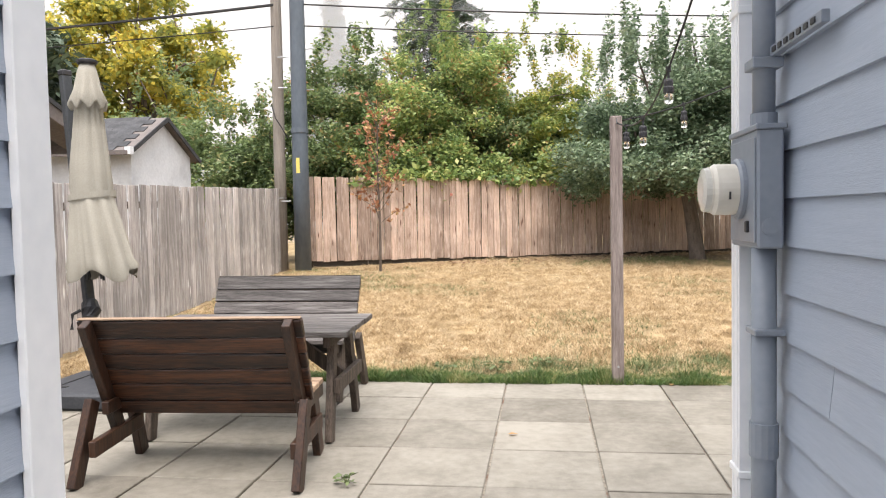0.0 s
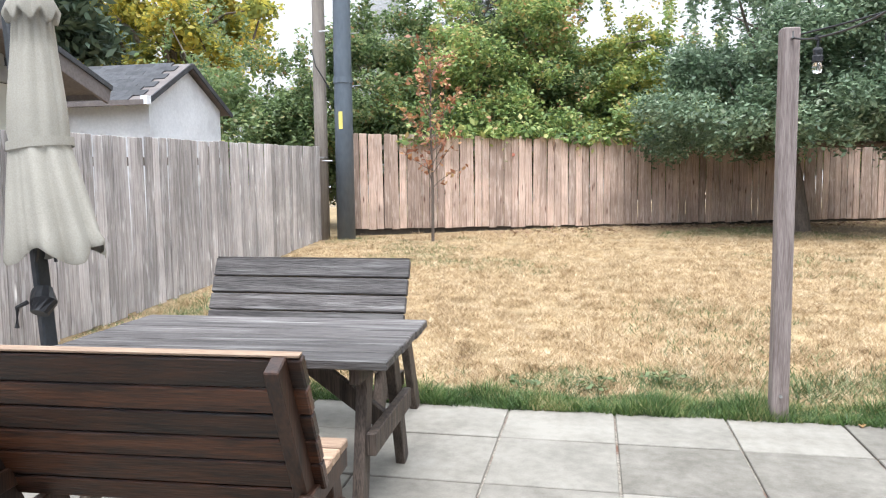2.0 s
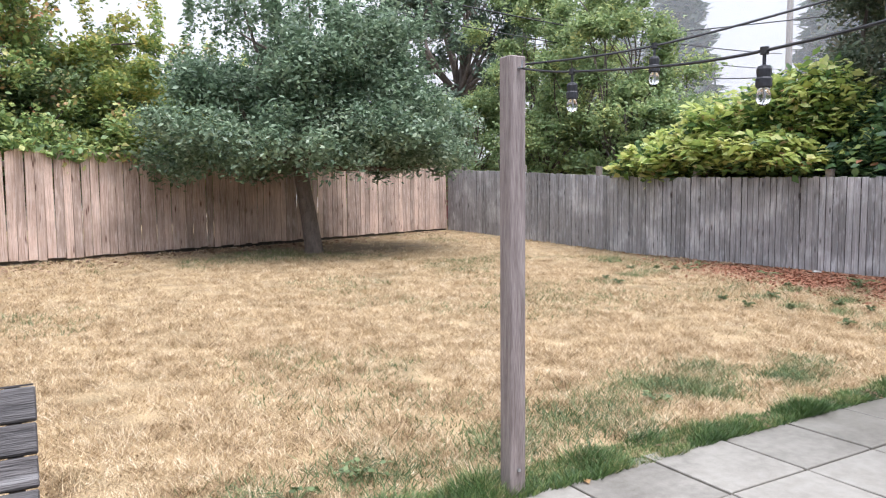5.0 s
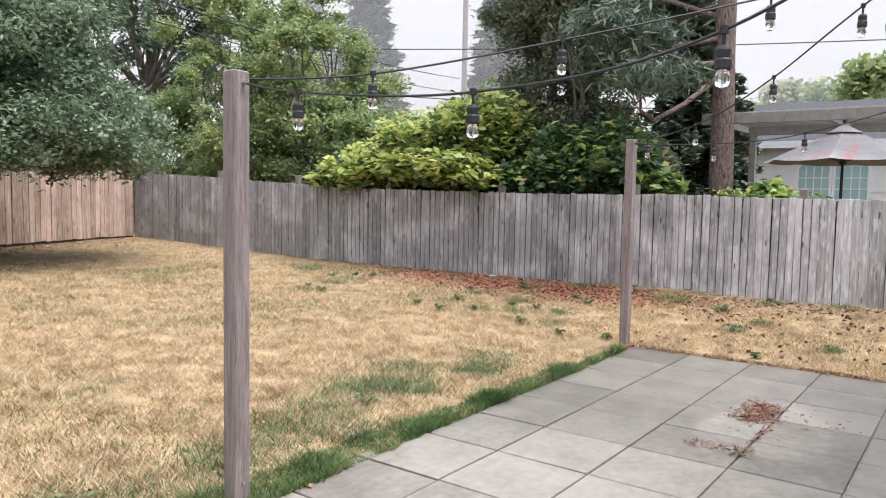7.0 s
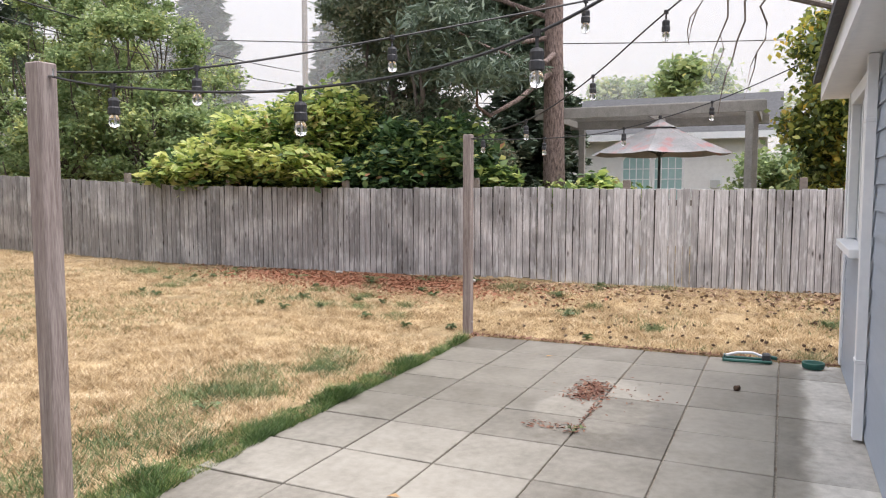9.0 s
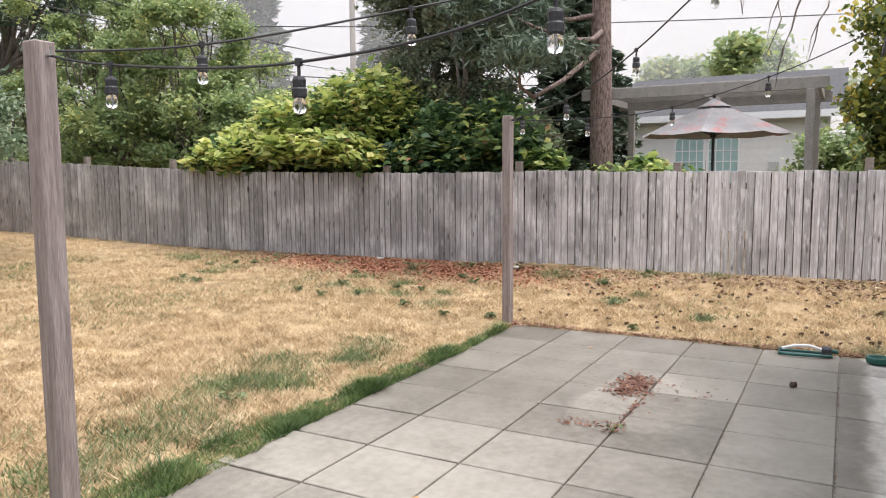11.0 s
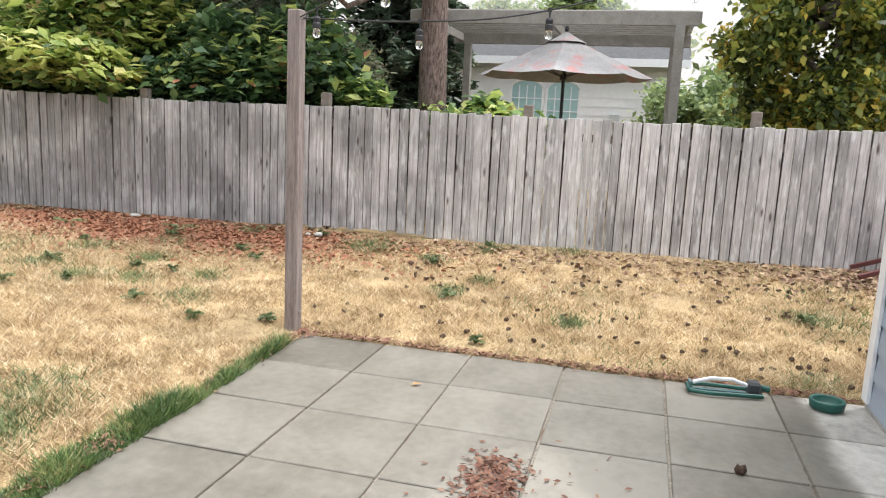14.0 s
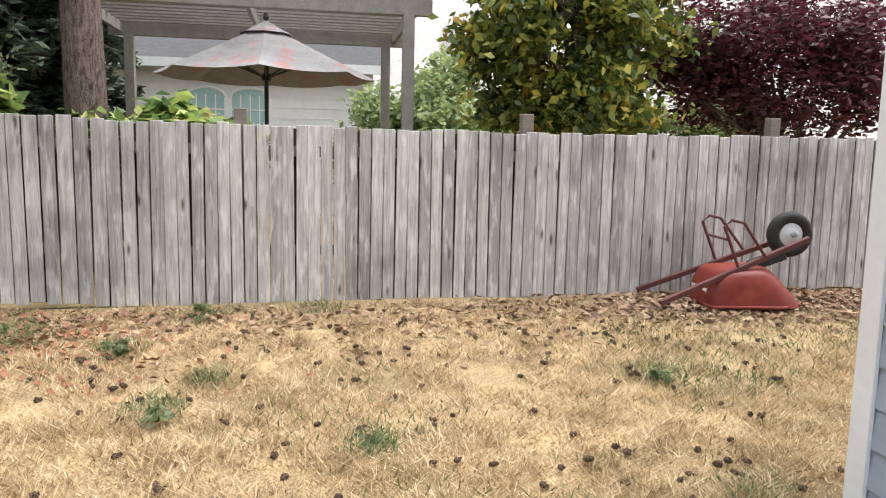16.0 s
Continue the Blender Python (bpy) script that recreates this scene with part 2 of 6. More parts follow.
def turf_material():
    """Thatch of a dry lawn, with reddish bare earth along the old fence and brown earth under the apple tree."""
    m = material("dry_turf", (0.15, 0.1, 0.05), (0.46, 0.345, 0.19), 3.4, 0.95, 0.7, fine=26, spots=(0.17, 0.125, 0.06), spot_scale=1.3, sharp=0.11, amount=0.55)
    n, l = m.node_tree.nodes, m.node_tree.links
    b = n["Principled BSDF"]
    old = b.inputs["Base Color"].links[0].from_socket
    g, ragged = n.new("ShaderNodeNewGeometry"), n.new("ShaderNodeTexNoise")
    ragged.inputs["Scale"].default_value, ragged.inputs["Detail"].default_value = 2.2, 6
    l.new(g.outputs["Position"], ragged.inputs["Vector"])
    for place, size, earth in (((8.75, 9.6, 0), (1.0, 2.9, 1), (0.36, 0.2, 0.125)), ((9.3, 1.2, 0), (0.55, 1.6, 1), (0.17, 0.115, 0.08)), ((3.6, 16.6, 0), (3.4, 1.5, 1), (0.16, 0.115, 0.07))):
        off, frac, dist, wob, mask, mix = n.new("ShaderNodeVectorMath"), n.new("ShaderNodeVectorMath"), n.new("ShaderNodeVectorMath"), n.new("ShaderNodeMath"), n.new("ShaderNodeMapRange"), n.new("ShaderNodeMix")
        off.operation, frac.operation, dist.operation, wob.operation, mix.data_type = "SUBTRACT", "DIVIDE", "LENGTH", "MULTIPLY_ADD", "RGBA"
        off.inputs[1].default_value, frac.inputs[1].default_value = place, (size[0], size[1], 40)
        wob.inputs[1].default_value = 1.3
        mask.inputs[1].default_value, mask.inputs[2].default_value, mask.inputs[3].default_value, mask.inputs[4].default_value = 1.3, 1.75, 0.9, 0.0
        mix.inputs[7].default_value = (*earth, 1)
        l.new(g.outputs["Position"], off.inputs[0])
        l.new(off.outputs[0], frac.inputs[0])
        l.new(frac.outputs[0], dist.inputs[0])
        l.new(ragged.outputs[0], wob.inputs[0])
        l.new(dist.outputs["Value"], wob.inputs[2])
        l.new(wob.outputs[0], mask.inputs[0])
        l.new(mask.outputs[0], mix.inputs[0])
        l.new(old, mix.inputs[6])
        old = mix.outputs[2]
    l.new(old, b.inputs["Base Color"])
    return m


M = {}
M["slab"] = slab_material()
M["joint"] = material("joint_grit", (0.1, 0.085, 0.065), (0.42, 0.38, 0.32), 45, 0.95, 0.5, spots=(0.14, 0.07, 0.045), spot_scale=5)
M["soil"] = turf_material()
M["siding"] = material("painted_lap_siding", (0.31, 0.36, 0.44), (0.36, 0.41, 0.49), 9, 0.5, 0.12, (0.5, 0.5, 9), vary=0.03)
M["trim"] = material("white_trim_paint", (0.72, 0.74, 0.77), (0.82, 0.83, 0.85), 3, 0.4, 0.03)
M["box_paint"] = material("grey_blue_metal_paint", (0.19, 0.22, 0.265), (0.235, 0.265, 0.31), 5, 0.42, 0.04)
M["meter"] = material("cream_meter_plastic", (0.6, 0.57, 0.5), (0.68, 0.65, 0.58), 5, 0.4, 0.02)
M["black"] = material("black_plastic", (0.012, 0.012, 0.014), (0.03, 0.03, 0.034), 12, 0.5, 0.08)
M["dark_paint"] = material("charcoal_painted_metal", (0.03, 0.034, 0.04), (0.055, 0.06, 0.068), 8, 0.45, 0.05)
M["base_plastic"] = material("dark_grey_resin", (0.03, 0.033, 0.04), (0.055, 0.06, 0.07), 9, 0.55, 0.1)
M["cedar"] = board_material("cedar_boards", (0.32, 0.215, 0.16), (0.6, 0.465, 0.385), (0.13, 0.065, 0.045), (0.7, 0.58, 0.5), 0.3, 0.13, 0.4)
M["greyed"] = board_material("greyed_boards", (0.26, 0.235, 0.228), (0.56, 0.525, 0.515), (0.78, 0.77, 0.76), (0.74, 0.73, 0.725), 0.3, 0.13, 0.3)
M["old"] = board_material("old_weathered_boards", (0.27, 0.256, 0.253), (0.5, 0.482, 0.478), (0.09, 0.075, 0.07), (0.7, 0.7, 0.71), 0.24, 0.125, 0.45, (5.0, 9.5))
M["rail"] = material("weathered_rail", (0.14, 0.12, 0.105), (0.27, 0.23, 0.2), 6, 0.9, 0.3, (8, 1, 8))
# near-black wood that carries the shade of the fence gaps in its colour
M["dark_gap"] = material("gap_shade_board", (0.025, 0.02, 0.016), (0.06, 0.05, 0.04), 12, 0.9, 0.3)
M["post"] = material("weathered_post_wood", (0.16, 0.125, 0.115), (0.31, 0.26, 0.24), 5, 0.8, 0.35, (9, 9, 0.5), sharp=0.12)
M["brown"] = material("brown_stained_wood", (0.006, 0.0025, 0.002), (0.085, 0.03, 0.012), 2.6, 0.38, 0.3, (0.7, 8, 8), vary=0.4, sharp=0.12, spots=(0.018, 0.008, 0.005), spot_scale=1.5)
M["brown_top"] = material("pale_tan_wood", (0.22, 0.135, 0.085), (0.43, 0.31, 0.215), 4, 0.7, 0.3, (0.8, 8, 8), vary=0.2)
M["brown_up"] = material("brown_stained_upright", (0.013, 0.006, 0.004), (0.07, 0.03, 0.015), 2.5, 0.5, 0.15, (8, 8, 0.5), vary=0.3, sharp=0.14)
M["grey_wood"] = material("sun_bleached_wood", (0.022, 0.018, 0.017), (0.125, 0.112, 0.107), 5, 0.6, 0.6, (0.5, 9, 9), vary=0.35, spots=(0.2, 0.19, 0.182), spot_scale=3.8, sharp=0.13, amount=0.45)
M["grey_wood_up"] = material("sun_bleached_upright", (0.03, 0.021, 0.016), (0.12, 0.09, 0.07), 3.5, 0.7, 0.4, (9, 9, 0.5), vary=0.15, sharp=0.13)
M["canvas"] = material("beige_canvas", (0.29, 0.272, 0.228), (0.39, 0.368, 0.315), 3, 0.9, 0.15, fine=40)
M["pole_wood"] = material("utility_pole_wood", (0.17, 0.15, 0.13), (0.31, 0.28, 0.25), 4, 0.9, 0.4, (9, 9, 0.4))
M["steel_blue"] = material("slate_blue_conduit", (0.075, 0.095, 0.12), (0.115, 0.14, 0.17), 3, 0.45, 0.03, (1, 1, 0.4))
M["metal"] = material("galvanised_metal", (0.35, 0.36, 0.37), (0.5, 0.51, 0.52), 10, 0.35, 0.05, metal=0.9)
M["yellow"] = material("yellow_label", (0.65, 0.55, 0.12), (0.75, 0.66, 0.2), 10, 0.6, 0.0)
M["stucco"] = material("white_shed_paint", (0.64, 0.65, 0.67), (0.79, 0.8, 0.82), 2.0, 0.9, 0.25, fine=12, spots=(0.46, 0.465, 0.48), spot_scale=1.4)
M["shingle"] = material("charcoal_shingles", (0.035, 0.036, 0.04), (0.08, 0.082, 0.088), 9, 0.9, 0.4, vary=0.25)
M["cream"] = material("cream_panel_paint", (0.6, 0.58, 0.5), (0.7, 0.68, 0.6), 2, 0.7, 0.08)
M["grey_lap"] = material("pale_grey_lap", (0.42, 0.44, 0.45), (0.52, 0.54, 0.55), 3, 0.7, 0.1)
M["fascia"] = material("brown_grey_fascia", (0.11, 0.095, 0.09), (0.19, 0.165, 0.155), 5, 0.8, 0.2)
M["maroon"] = material("maroon_siding", (0.2, 0.06, 0.055), (0.27, 0.09, 0.08), 3, 0.7, 0.1)
M["bark"] = material("grey_brown_bark", (0.07, 0.055, 0.045), (0.19, 0.155, 0.13), 7, 0.95, 0.8, (3, 3, 0.8))
M["pine_bark"] = material("pinkish_pine_bark", (0.075, 0.05, 0.043), (0.27, 0.2, 0.175), 9, 0.95, 1.0, (4, 4, 1.1), sharp=0.1, spots=(0.05, 0.035, 0.03), spot_scale=7)
M["white_house"] = material("white_house_siding", (0.7, 0.71, 0.72), (0.8, 0.81, 0.82), 2, 0.6, 0.05)
M["pergola"] = material("grey_pergola_wood", (0.19, 0.18, 0.165), (0.3, 0.285, 0.265), 4, 0.85, 0.2, (2, 2, 2))
M["umbrella"] = material("faded_floral_canvas", (0.2, 0.205, 0.21), (0.31, 0.3, 0.305), 5, 0.9, 0.1, spots=(0.36, 0.16, 0.16), spot_scale=3.2)
M["red_tray"] = material("red_barrow_paint", (0.15, 0.019, 0.014), (0.235, 0.033, 0.022), 3, 0.45, 0.08, spots=(0.3, 0.06, 0.028), spot_scale=4)
M["red_wood"] = material("dark_red_handles", (0.07, 0.018, 0.018), (0.13, 0.036, 0.034), 5, 0.6, 0.12)
M["barrow_hub"] = material("silver_wheel_paint", (0.55, 0.57, 0.6), (0.66, 0.68, 0.71), 9, 0.35, 0.03)
M["rubber"] = material("black_rubber", (0.012, 0.012, 0.012), (0.03, 0.03, 0.03), 20, 0.8, 0.25)
M["green_plastic"] = material("green_plastic", (0.008, 0.07, 0.055), (0.015, 0.1, 0.08), 8, 0.5, 0.08)
M["teal_plastic"] = material("teal_grey_plastic", (0.06, 0.13, 0.14), (0.1, 0.18, 0.19), 8, 0.5, 0.08)
M["bark_chip"] = material("red_bark_chips", (0.16, 0.055, 0.03), (0.4, 0.19, 0.11), 20, 0.95, 0.4)
M["cone"] = material("dark_cones", (0.035, 0.02, 0.012), (0.1, 0.06, 0.038), 30, 0.9, 0.5)
M["stone"] = material("pale_stone", (0.3, 0.29, 0.27), (0.48, 0.46, 0.43), 9, 0.9, 0.4)
M["cable"] = material("black_cable", (0.012, 0.012, 0.013), (0.025, 0.025, 0.026), 30, 0.6, 0.0)
M["green_bush"] = leaf_material("green_shrub_leaves", [(0.0, (0.1, 0.165, 0.065)), (0.3, (0.21, 0.31, 0.11)), (0.55, (0.36, 0.46, 0.16)), (0.78, (0.52, 0.52, 0.19)), (0.92, (0.54, 0.32, 0.15)), (1.0, (0.5, 0.19, 0.13))], 0.5, 0.45, clump=1.3, spread=1.3, single=0.7)
M["deep_bush"] = leaf_material("deep_green_leaves", [(0.0, (0.065, 0.105, 0.05)), (0.4, (0.15, 0.215, 0.09)), (0.74, (0.28, 0.36, 0.155)), (0.92, (0.42, 0.36, 0.16)), (1.0, (0.48, 0.2, 0.12))], 0.45, 0.45, clump=1.5, spread=1.25, single=0.7)
M["dark_bush"] = leaf_material("dark_green_leaves", [(0.0, (0.0297, 0.0648, 0.0338)), (0.45, (0.081, 0.155, 0.0675)), (0.8, (0.176, 0.284, 0.108)), (0.97, (0.405, 0.486, 0.162)), (1.0, (0.567, 0.27, 0.162))], 0.4, 0.4, clump=1.5, spread=1.1, single=0.75)
M["gravel"] = leaf_material("mixed_grey_pebbles", [(0.0, (0.11, 0.105, 0.095)), (0.5, (0.25, 0.235, 0.21)), (0.85, (0.42, 0.41, 0.38)), (1.0, (0.68, 0.67, 0.64))], 0.8, 0.0, clump=9.0, spread=0.6, single=0.9)
M["gold_bush"] = leaf_material("yellowing_leaves", [(0.0, (0.088, 0.132, 0.0385)), (0.35, (0.198, 0.275, 0.077)), (0.65, (0.396, 0.407, 0.11)), (0.9, (0.572, 0.462, 0.121)), (1.0, (0.55, 0.33, 0.143))], 0.5, 0.45, clump=1.2, spread=1.4)
M["apple"] = leaf_material("apple_leaves", [(0.0, (0.06, 0.1, 0.058)), (0.45, (0.155, 0.225, 0.135)), (0.8, (0.3, 0.385, 0.245)), (1.0, (0.48, 0.54, 0.4))], 0.4, 0.4, clump=1.8, spread=1.3, single=0.65)
M["birch"] = leaf_material("birch_leaves", [(0.0, (0.12, 0.18, 0.084)), (0.45, (0.228, 0.312, 0.132)), (0.75, (0.372, 0.432, 0.18)), (1.0, (0.62, 0.576, 0.204))], 0.5, 0.45, clump=1.2)
M["yellow_tree"] = leaf_material("autumn_yellow_leaves", [(0.0, (0.11, 0.15, 0.045)), (0.35, (0.28, 0.31, 0.08)), (0.6, (0.54, 0.48, 0.09)), (0.85, (0.72, 0.56, 0.1)), (1.0, (0.7, 0.45, 0.11))], 0.5, 0.5, clump=0.5, spread=1.4)
M["lime"] = leaf_material("yellow_green_leaves", [(0.0, (0.039, 0.078, 0.0286)), (0.35, (0.104, 0.189, 0.0585)), (0.58, (0.234, 0.338, 0.091)), (0.76, (0.468, 0.546, 0.156)), (0.94, (0.62, 0.62, 0.299)), (1.0, (0.62, 0.39, 0.221))], 0.4, 0.4, clump=1.5, spread=1.2, single=0.75)
M["lime_tip"] = leaf_material("pale_lime_leaf_tips", [(0.0, (0.2, 0.29, 0.07)), (0.5, (0.46, 0.52, 0.15)), (0.88, (0.68, 0.66, 0.27)), (1.0, (0.6, 0.33, 0.2))], 0.4, 0.45, clump=2.0)
M["vine"] = leaf_material("golden_green_leaves", [(0.0, (0.035, 0.06, 0.02)), (0.35, (0.1, 0.145, 0.035)), (0.62, (0.24, 0.28, 0.06)), (0.85, (0.48, 0.45, 0.09)), (1.0, (0.66, 0.45, 0.08))], 0.45, 0.4, clump=2.2, spread=1.2, single=0.8)
M["maple"] = leaf_material("dark_red_leaves", [(0.0, (0.035, 0.014, 0.018)), (0.6, (0.095, 0.024, 0.034)), (0.9, (0.2, 0.04, 0.055)), (1.0, (0.16, 0.15, 0.05))])
M["sapling"] = leaf_material("russet_leaves", [(0.0, (0.22, 0.085, 0.05)), (0.5, (0.4, 0.19, 0.1)), (0.8, (0.5, 0.33, 0.14)), (1.0, (0.3, 0.33, 0.14))])
M["needle"] = leaf_material("dark_needles", [(0.0, (0.045, 0.07, 0.05)), (0.6, (0.085, 0.125, 0.08)), (1.0, (0.15, 0.18, 0.11))], 0.6, 0.2)
M["cypress"] = leaf_material("brownish_cypress", [(0.0, (0.076, 0.104, 0.0665)), (0.5, (0.142, 0.18, 0.109)), (0.8, (0.247, 0.237, 0.147)), (1.0, (0.323, 0.237, 0.171))], 0.7, 0.3, clump=1.4)
M["straw"] = leaf_material("dry_straw_grass", [(0.0, (0.19, 0.125, 0.062)), (0.3, (0.38, 0.268, 0.145)), (0.55, (0.54, 0.405, 0.235)), (0.85, (0.7, 0.565, 0.37)), (1.0, (0.76, 0.65, 0.47))], 0.8, 0.25, clump=5.5, spread=1.45, single=0.85)
M["grass"] = leaf_material("green_grass", [(0.0, (0.06, 0.085, 0.035)), (0.5, (0.12, 0.165, 0.062)), (0.85, (0.2, 0.245, 0.1)), (1.0, (0.4, 0.37, 0.2))], 0.6, 0.2, clump=3.0)
M["edge_grass"] = leaf_material("lush_grass", [(0.0, (0.025, 0.055, 0.013)), (0.4, (0.065, 0.125, 0.03)), (0.7, (0.13, 0.205, 0.055)), (0.88, (0.25, 0.28, 0.1)), (1.0, (0.46, 0.38, 0.2))], 0.5, 0.2, clump=3.0, spread=1.6, single=0.8)
M["weed"] = leaf_material("dark_weed_leaves", [(0.0, (0.04, 0.065, 0.022)), (0.5, (0.085, 0.12, 0.042)), (0.85, (0.15, 0.19, 0.07)), (1.0, (0.3, 0.29, 0.13))], 0.5, 0.3, clump=3.0)
M["litter"] = leaf_material("fallen_leaves", [(0.0, (0.09, 0.05, 0.035)), (0.4, (0.2, 0.115, 0.075)), (0.75, (0.38, 0.27, 0.17)), (1.0, (0.62, 0.53, 0.4))], 0.85, 0.1, clump=6.0)
M["russet_litter"] = leaf_material("russet_needles", [(0.0, (0.07, 0.03, 0.022)), (0.5, (0.18, 0.08, 0.052)), (1.0, (0.32, 0.2, 0.135))], 0.85, 0.1, clump=9.0)


def glass_material(name, tint, rough=0.02):
    m = bpy.data.materials.new(name)
    m.use_nodes = True
    b = m.node_tree.nodes["Principled BSDF"]
    b.inputs["Base Color"].default_value = (*tint, 1)
    b.inputs["Roughness"].default_value = rough
    b.inputs["Transmission Weight"].default_value = 1
    b.inputs["IOR"].default_value = 1.45
    return m


M["bulb"] = glass_material("clear_bulb_glass", (0.95, 0.95, 0.92))
M["meter_lens"] = material("meter_lens", (0.5, 0.49, 0.45), (0.6, 0.59, 0.55), 18, 0.08, 0.0)
M["pane"] = material("window_pane_reflective", (0.05, 0.08, 0.09), (0.08, 0.11, 0.12), 1.0, 0.06, 0.0)
M["teal_pane"] = material("teal_blind_pane", (0.3, 0.47, 0.48), (0.38, 0.55, 0.56), 2.0, 0.15, 0.0)


# see-through white sheet that lays haze over whatever stands behind it
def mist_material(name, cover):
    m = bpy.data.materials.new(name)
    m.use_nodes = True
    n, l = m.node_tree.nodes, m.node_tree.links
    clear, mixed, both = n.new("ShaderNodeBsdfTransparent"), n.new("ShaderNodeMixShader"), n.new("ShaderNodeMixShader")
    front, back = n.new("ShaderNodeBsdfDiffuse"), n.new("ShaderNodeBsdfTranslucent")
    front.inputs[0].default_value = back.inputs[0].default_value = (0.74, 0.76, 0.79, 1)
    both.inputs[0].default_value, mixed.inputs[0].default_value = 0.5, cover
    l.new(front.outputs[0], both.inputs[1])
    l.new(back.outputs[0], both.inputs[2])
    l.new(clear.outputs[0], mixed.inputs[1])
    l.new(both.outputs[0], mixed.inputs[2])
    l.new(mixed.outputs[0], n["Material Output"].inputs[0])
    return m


# backdrop wall with a weak glow of its own to set sky brightness
M["fog_sky"] = bpy.data.materials.new("glowing_fog_backdrop")
M["fog_sky"].use_nodes = True
_b = M["fog_sky"].node_tree.nodes["Principled BSDF"]
_b.inputs["Base Color"].default_value = (0.58, 0.605, 0.64, 1)
_b.inputs["Roughness"].default_value = 1.0
_b.inputs["Emission Color"].default_value, _b.inputs["Emission Strength"].default_value = (0.92, 0.96, 1.0, 1), 0.1
M["mist_near"], M["mist_far"] = mist_material("thin_haze_veil", 0.27), mist_material("thick_haze_veil", 0.5)



# ---- building blocks ----
def thing(name, label, category, at=(0, 0, 0), turn=0, group="", kind=""):
    ob = new(name)
    ob.matrix_world = pose(*at, 0, 0, turn)
    return tagged(ob, label, category, group, kind)


def part(name, bm, mat, parent=None, label="", at=None, smooth=False):
    """Links a bmesh as one mesh object under a thing or a part; its vertices are in the parent's own coordinates."""
    me = bpy.data.meshes.new(name)
    bm.to_mesh(me)
    bm.free()
    me.materials.append(mat)
    if smooth:
        me.shade_smooth()
    ob = new(name, me)
    if parent:
        ob.parent = parent
    if at:
        ob.matrix_basis = at
    return tagged(ob, label)


def piece(name, me, parent, m):
    ob = new(name, me)
    ob.parent = parent
    ob.matrix_basis = m
    return ob


def box(bm, sx, sy, sz, m=None, bevel=0.0, c=(0, 0, 0)):
    r = bmesh.ops.create_cube(bm, size=1, matrix=(m or Matrix()) @ Matrix.Translation(c) @ Matrix.Diagonal((sx, sy, sz, 1)))
    if bevel:
        es = {e for v in r["verts"] for e in v.link_edges}
        bmesh.ops.bevel(bm, geom=list(es), offset=bevel, segments=1, affect="EDGES")
    return bm


def boxed(sx, sy, sz, m=None, bevel=0.0, c=(0, 0, 0)):
    return box(bmesh.new(), sx, sy, sz, m, bevel, c)


def beam(bm, a, b, w, h, bevel=0.004, up=(0, 0, 1)):
    """A squared timber from a to b, w wide and h high."""
    a, b = Vector(a), Vector(b)
    d = (b - a)
    z = d.normalized()
    x = z.cross(Vector(up))
    if x.length < 1e-4:
        x = Vector((1, 0, 0))
    x.normalize()
    y = z.cross(x)
    m = Matrix.Translation((a + b) / 2) @ Matrix((x, y, z)).transposed().to_4x4()
    return box(bm, w, h, d.length, m, bevel)


def beamed(a, b, w, h, bevel=0.004, up=(0, 0, 1)):
    return beam(bmesh.new(), a, b, w, h, bevel, up)


def tube(bm, pts, radii, sides=8, caps=True):
    """A tube along points, with a radius at each."""
    pts = [Vector([float(q) for q in p]) for p in pts]
    rings = []
    for k, p in enumerate(pts):
        d = (pts[min(k + 1, len(pts) - 1)] - pts[max(k - 1, 0)]).normalized()
        x = d.cross(Vector((0.02, 0.03, 1)) if abs(d.z) < 0.95 else Vector((1, 0.02, 0))).normalized()
        y = d.cross(x)
        r = float(radii[k]) if hasattr(radii, "__len__") else float(radii)
        rings.append([bm.verts.new(p + r * (math.cos(2 * math.pi * s / sides) * x + math.sin(2 * math.pi * s / sides) * y)) for s in range(sides)])
    for a, b in zip(rings, rings[1:]):
        for s in range(sides):
            bm.faces.new((a[s], a[(s + 1) % sides], b[(s + 1) % sides], b[s]))
    if caps:
        bm.faces.new(rings[0])
        bm.faces.new(rings[-1])
    bmesh.ops.recalc_face_normals(bm, faces=bm.faces[:])
    return bm


def tubed(pts, radii, sides=8):
    return tube(bmesh.new(), pts, radii, sides)


def lathe(profile, sides=16):
    """A turned shape about z from (radius, z) pairs."""
    bm = bmesh.new()
    rings = [[bm.verts.new((r * math.cos(2 * math.pi * s / sides), r * math.sin(2 * math.pi * s / sides), z)) for s in range(sides)] for r, z in profile]
    for a, b in zip(rings, rings[1:]):
        for s in range(sides):
            bm.faces.new((a[s], a[(s + 1) % sides], b[(s + 1) % sides], b[s]))
    bm.faces.new(rings[0][::-1])
    bm.faces.new(rings[-1])
    bmesh.ops.recalc_face_normals(bm, faces=bm.faces[:])
    return bm


def mesh_from(name, verts, faces_n, mat):
    """A mesh of equal polygons (faces_n corners each) laid out one after another in verts."""
    verts = np.asarray(verts, np.float32).reshape(-1, 3)
    k = len(verts) // faces_n
    me = bpy.data.meshes.new(name)
    me.vertices.add(len(verts))
    me.vertices.foreach_set("co", verts.ravel())
    me.loops.add(len(verts))
    me.loops.foreach_set("vertex_index", np.arange(len(verts), dtype=np.int32))
    me.polygons.add(k)
    me.polygons.foreach_set("loop_start", np.arange(0, len(verts), faces_n, dtype=np.int32))
    me.update(calc_edges=True)
    me.validate()
    me.materials.append(mat)
    return me


RNG = np.random.default_rng(7)


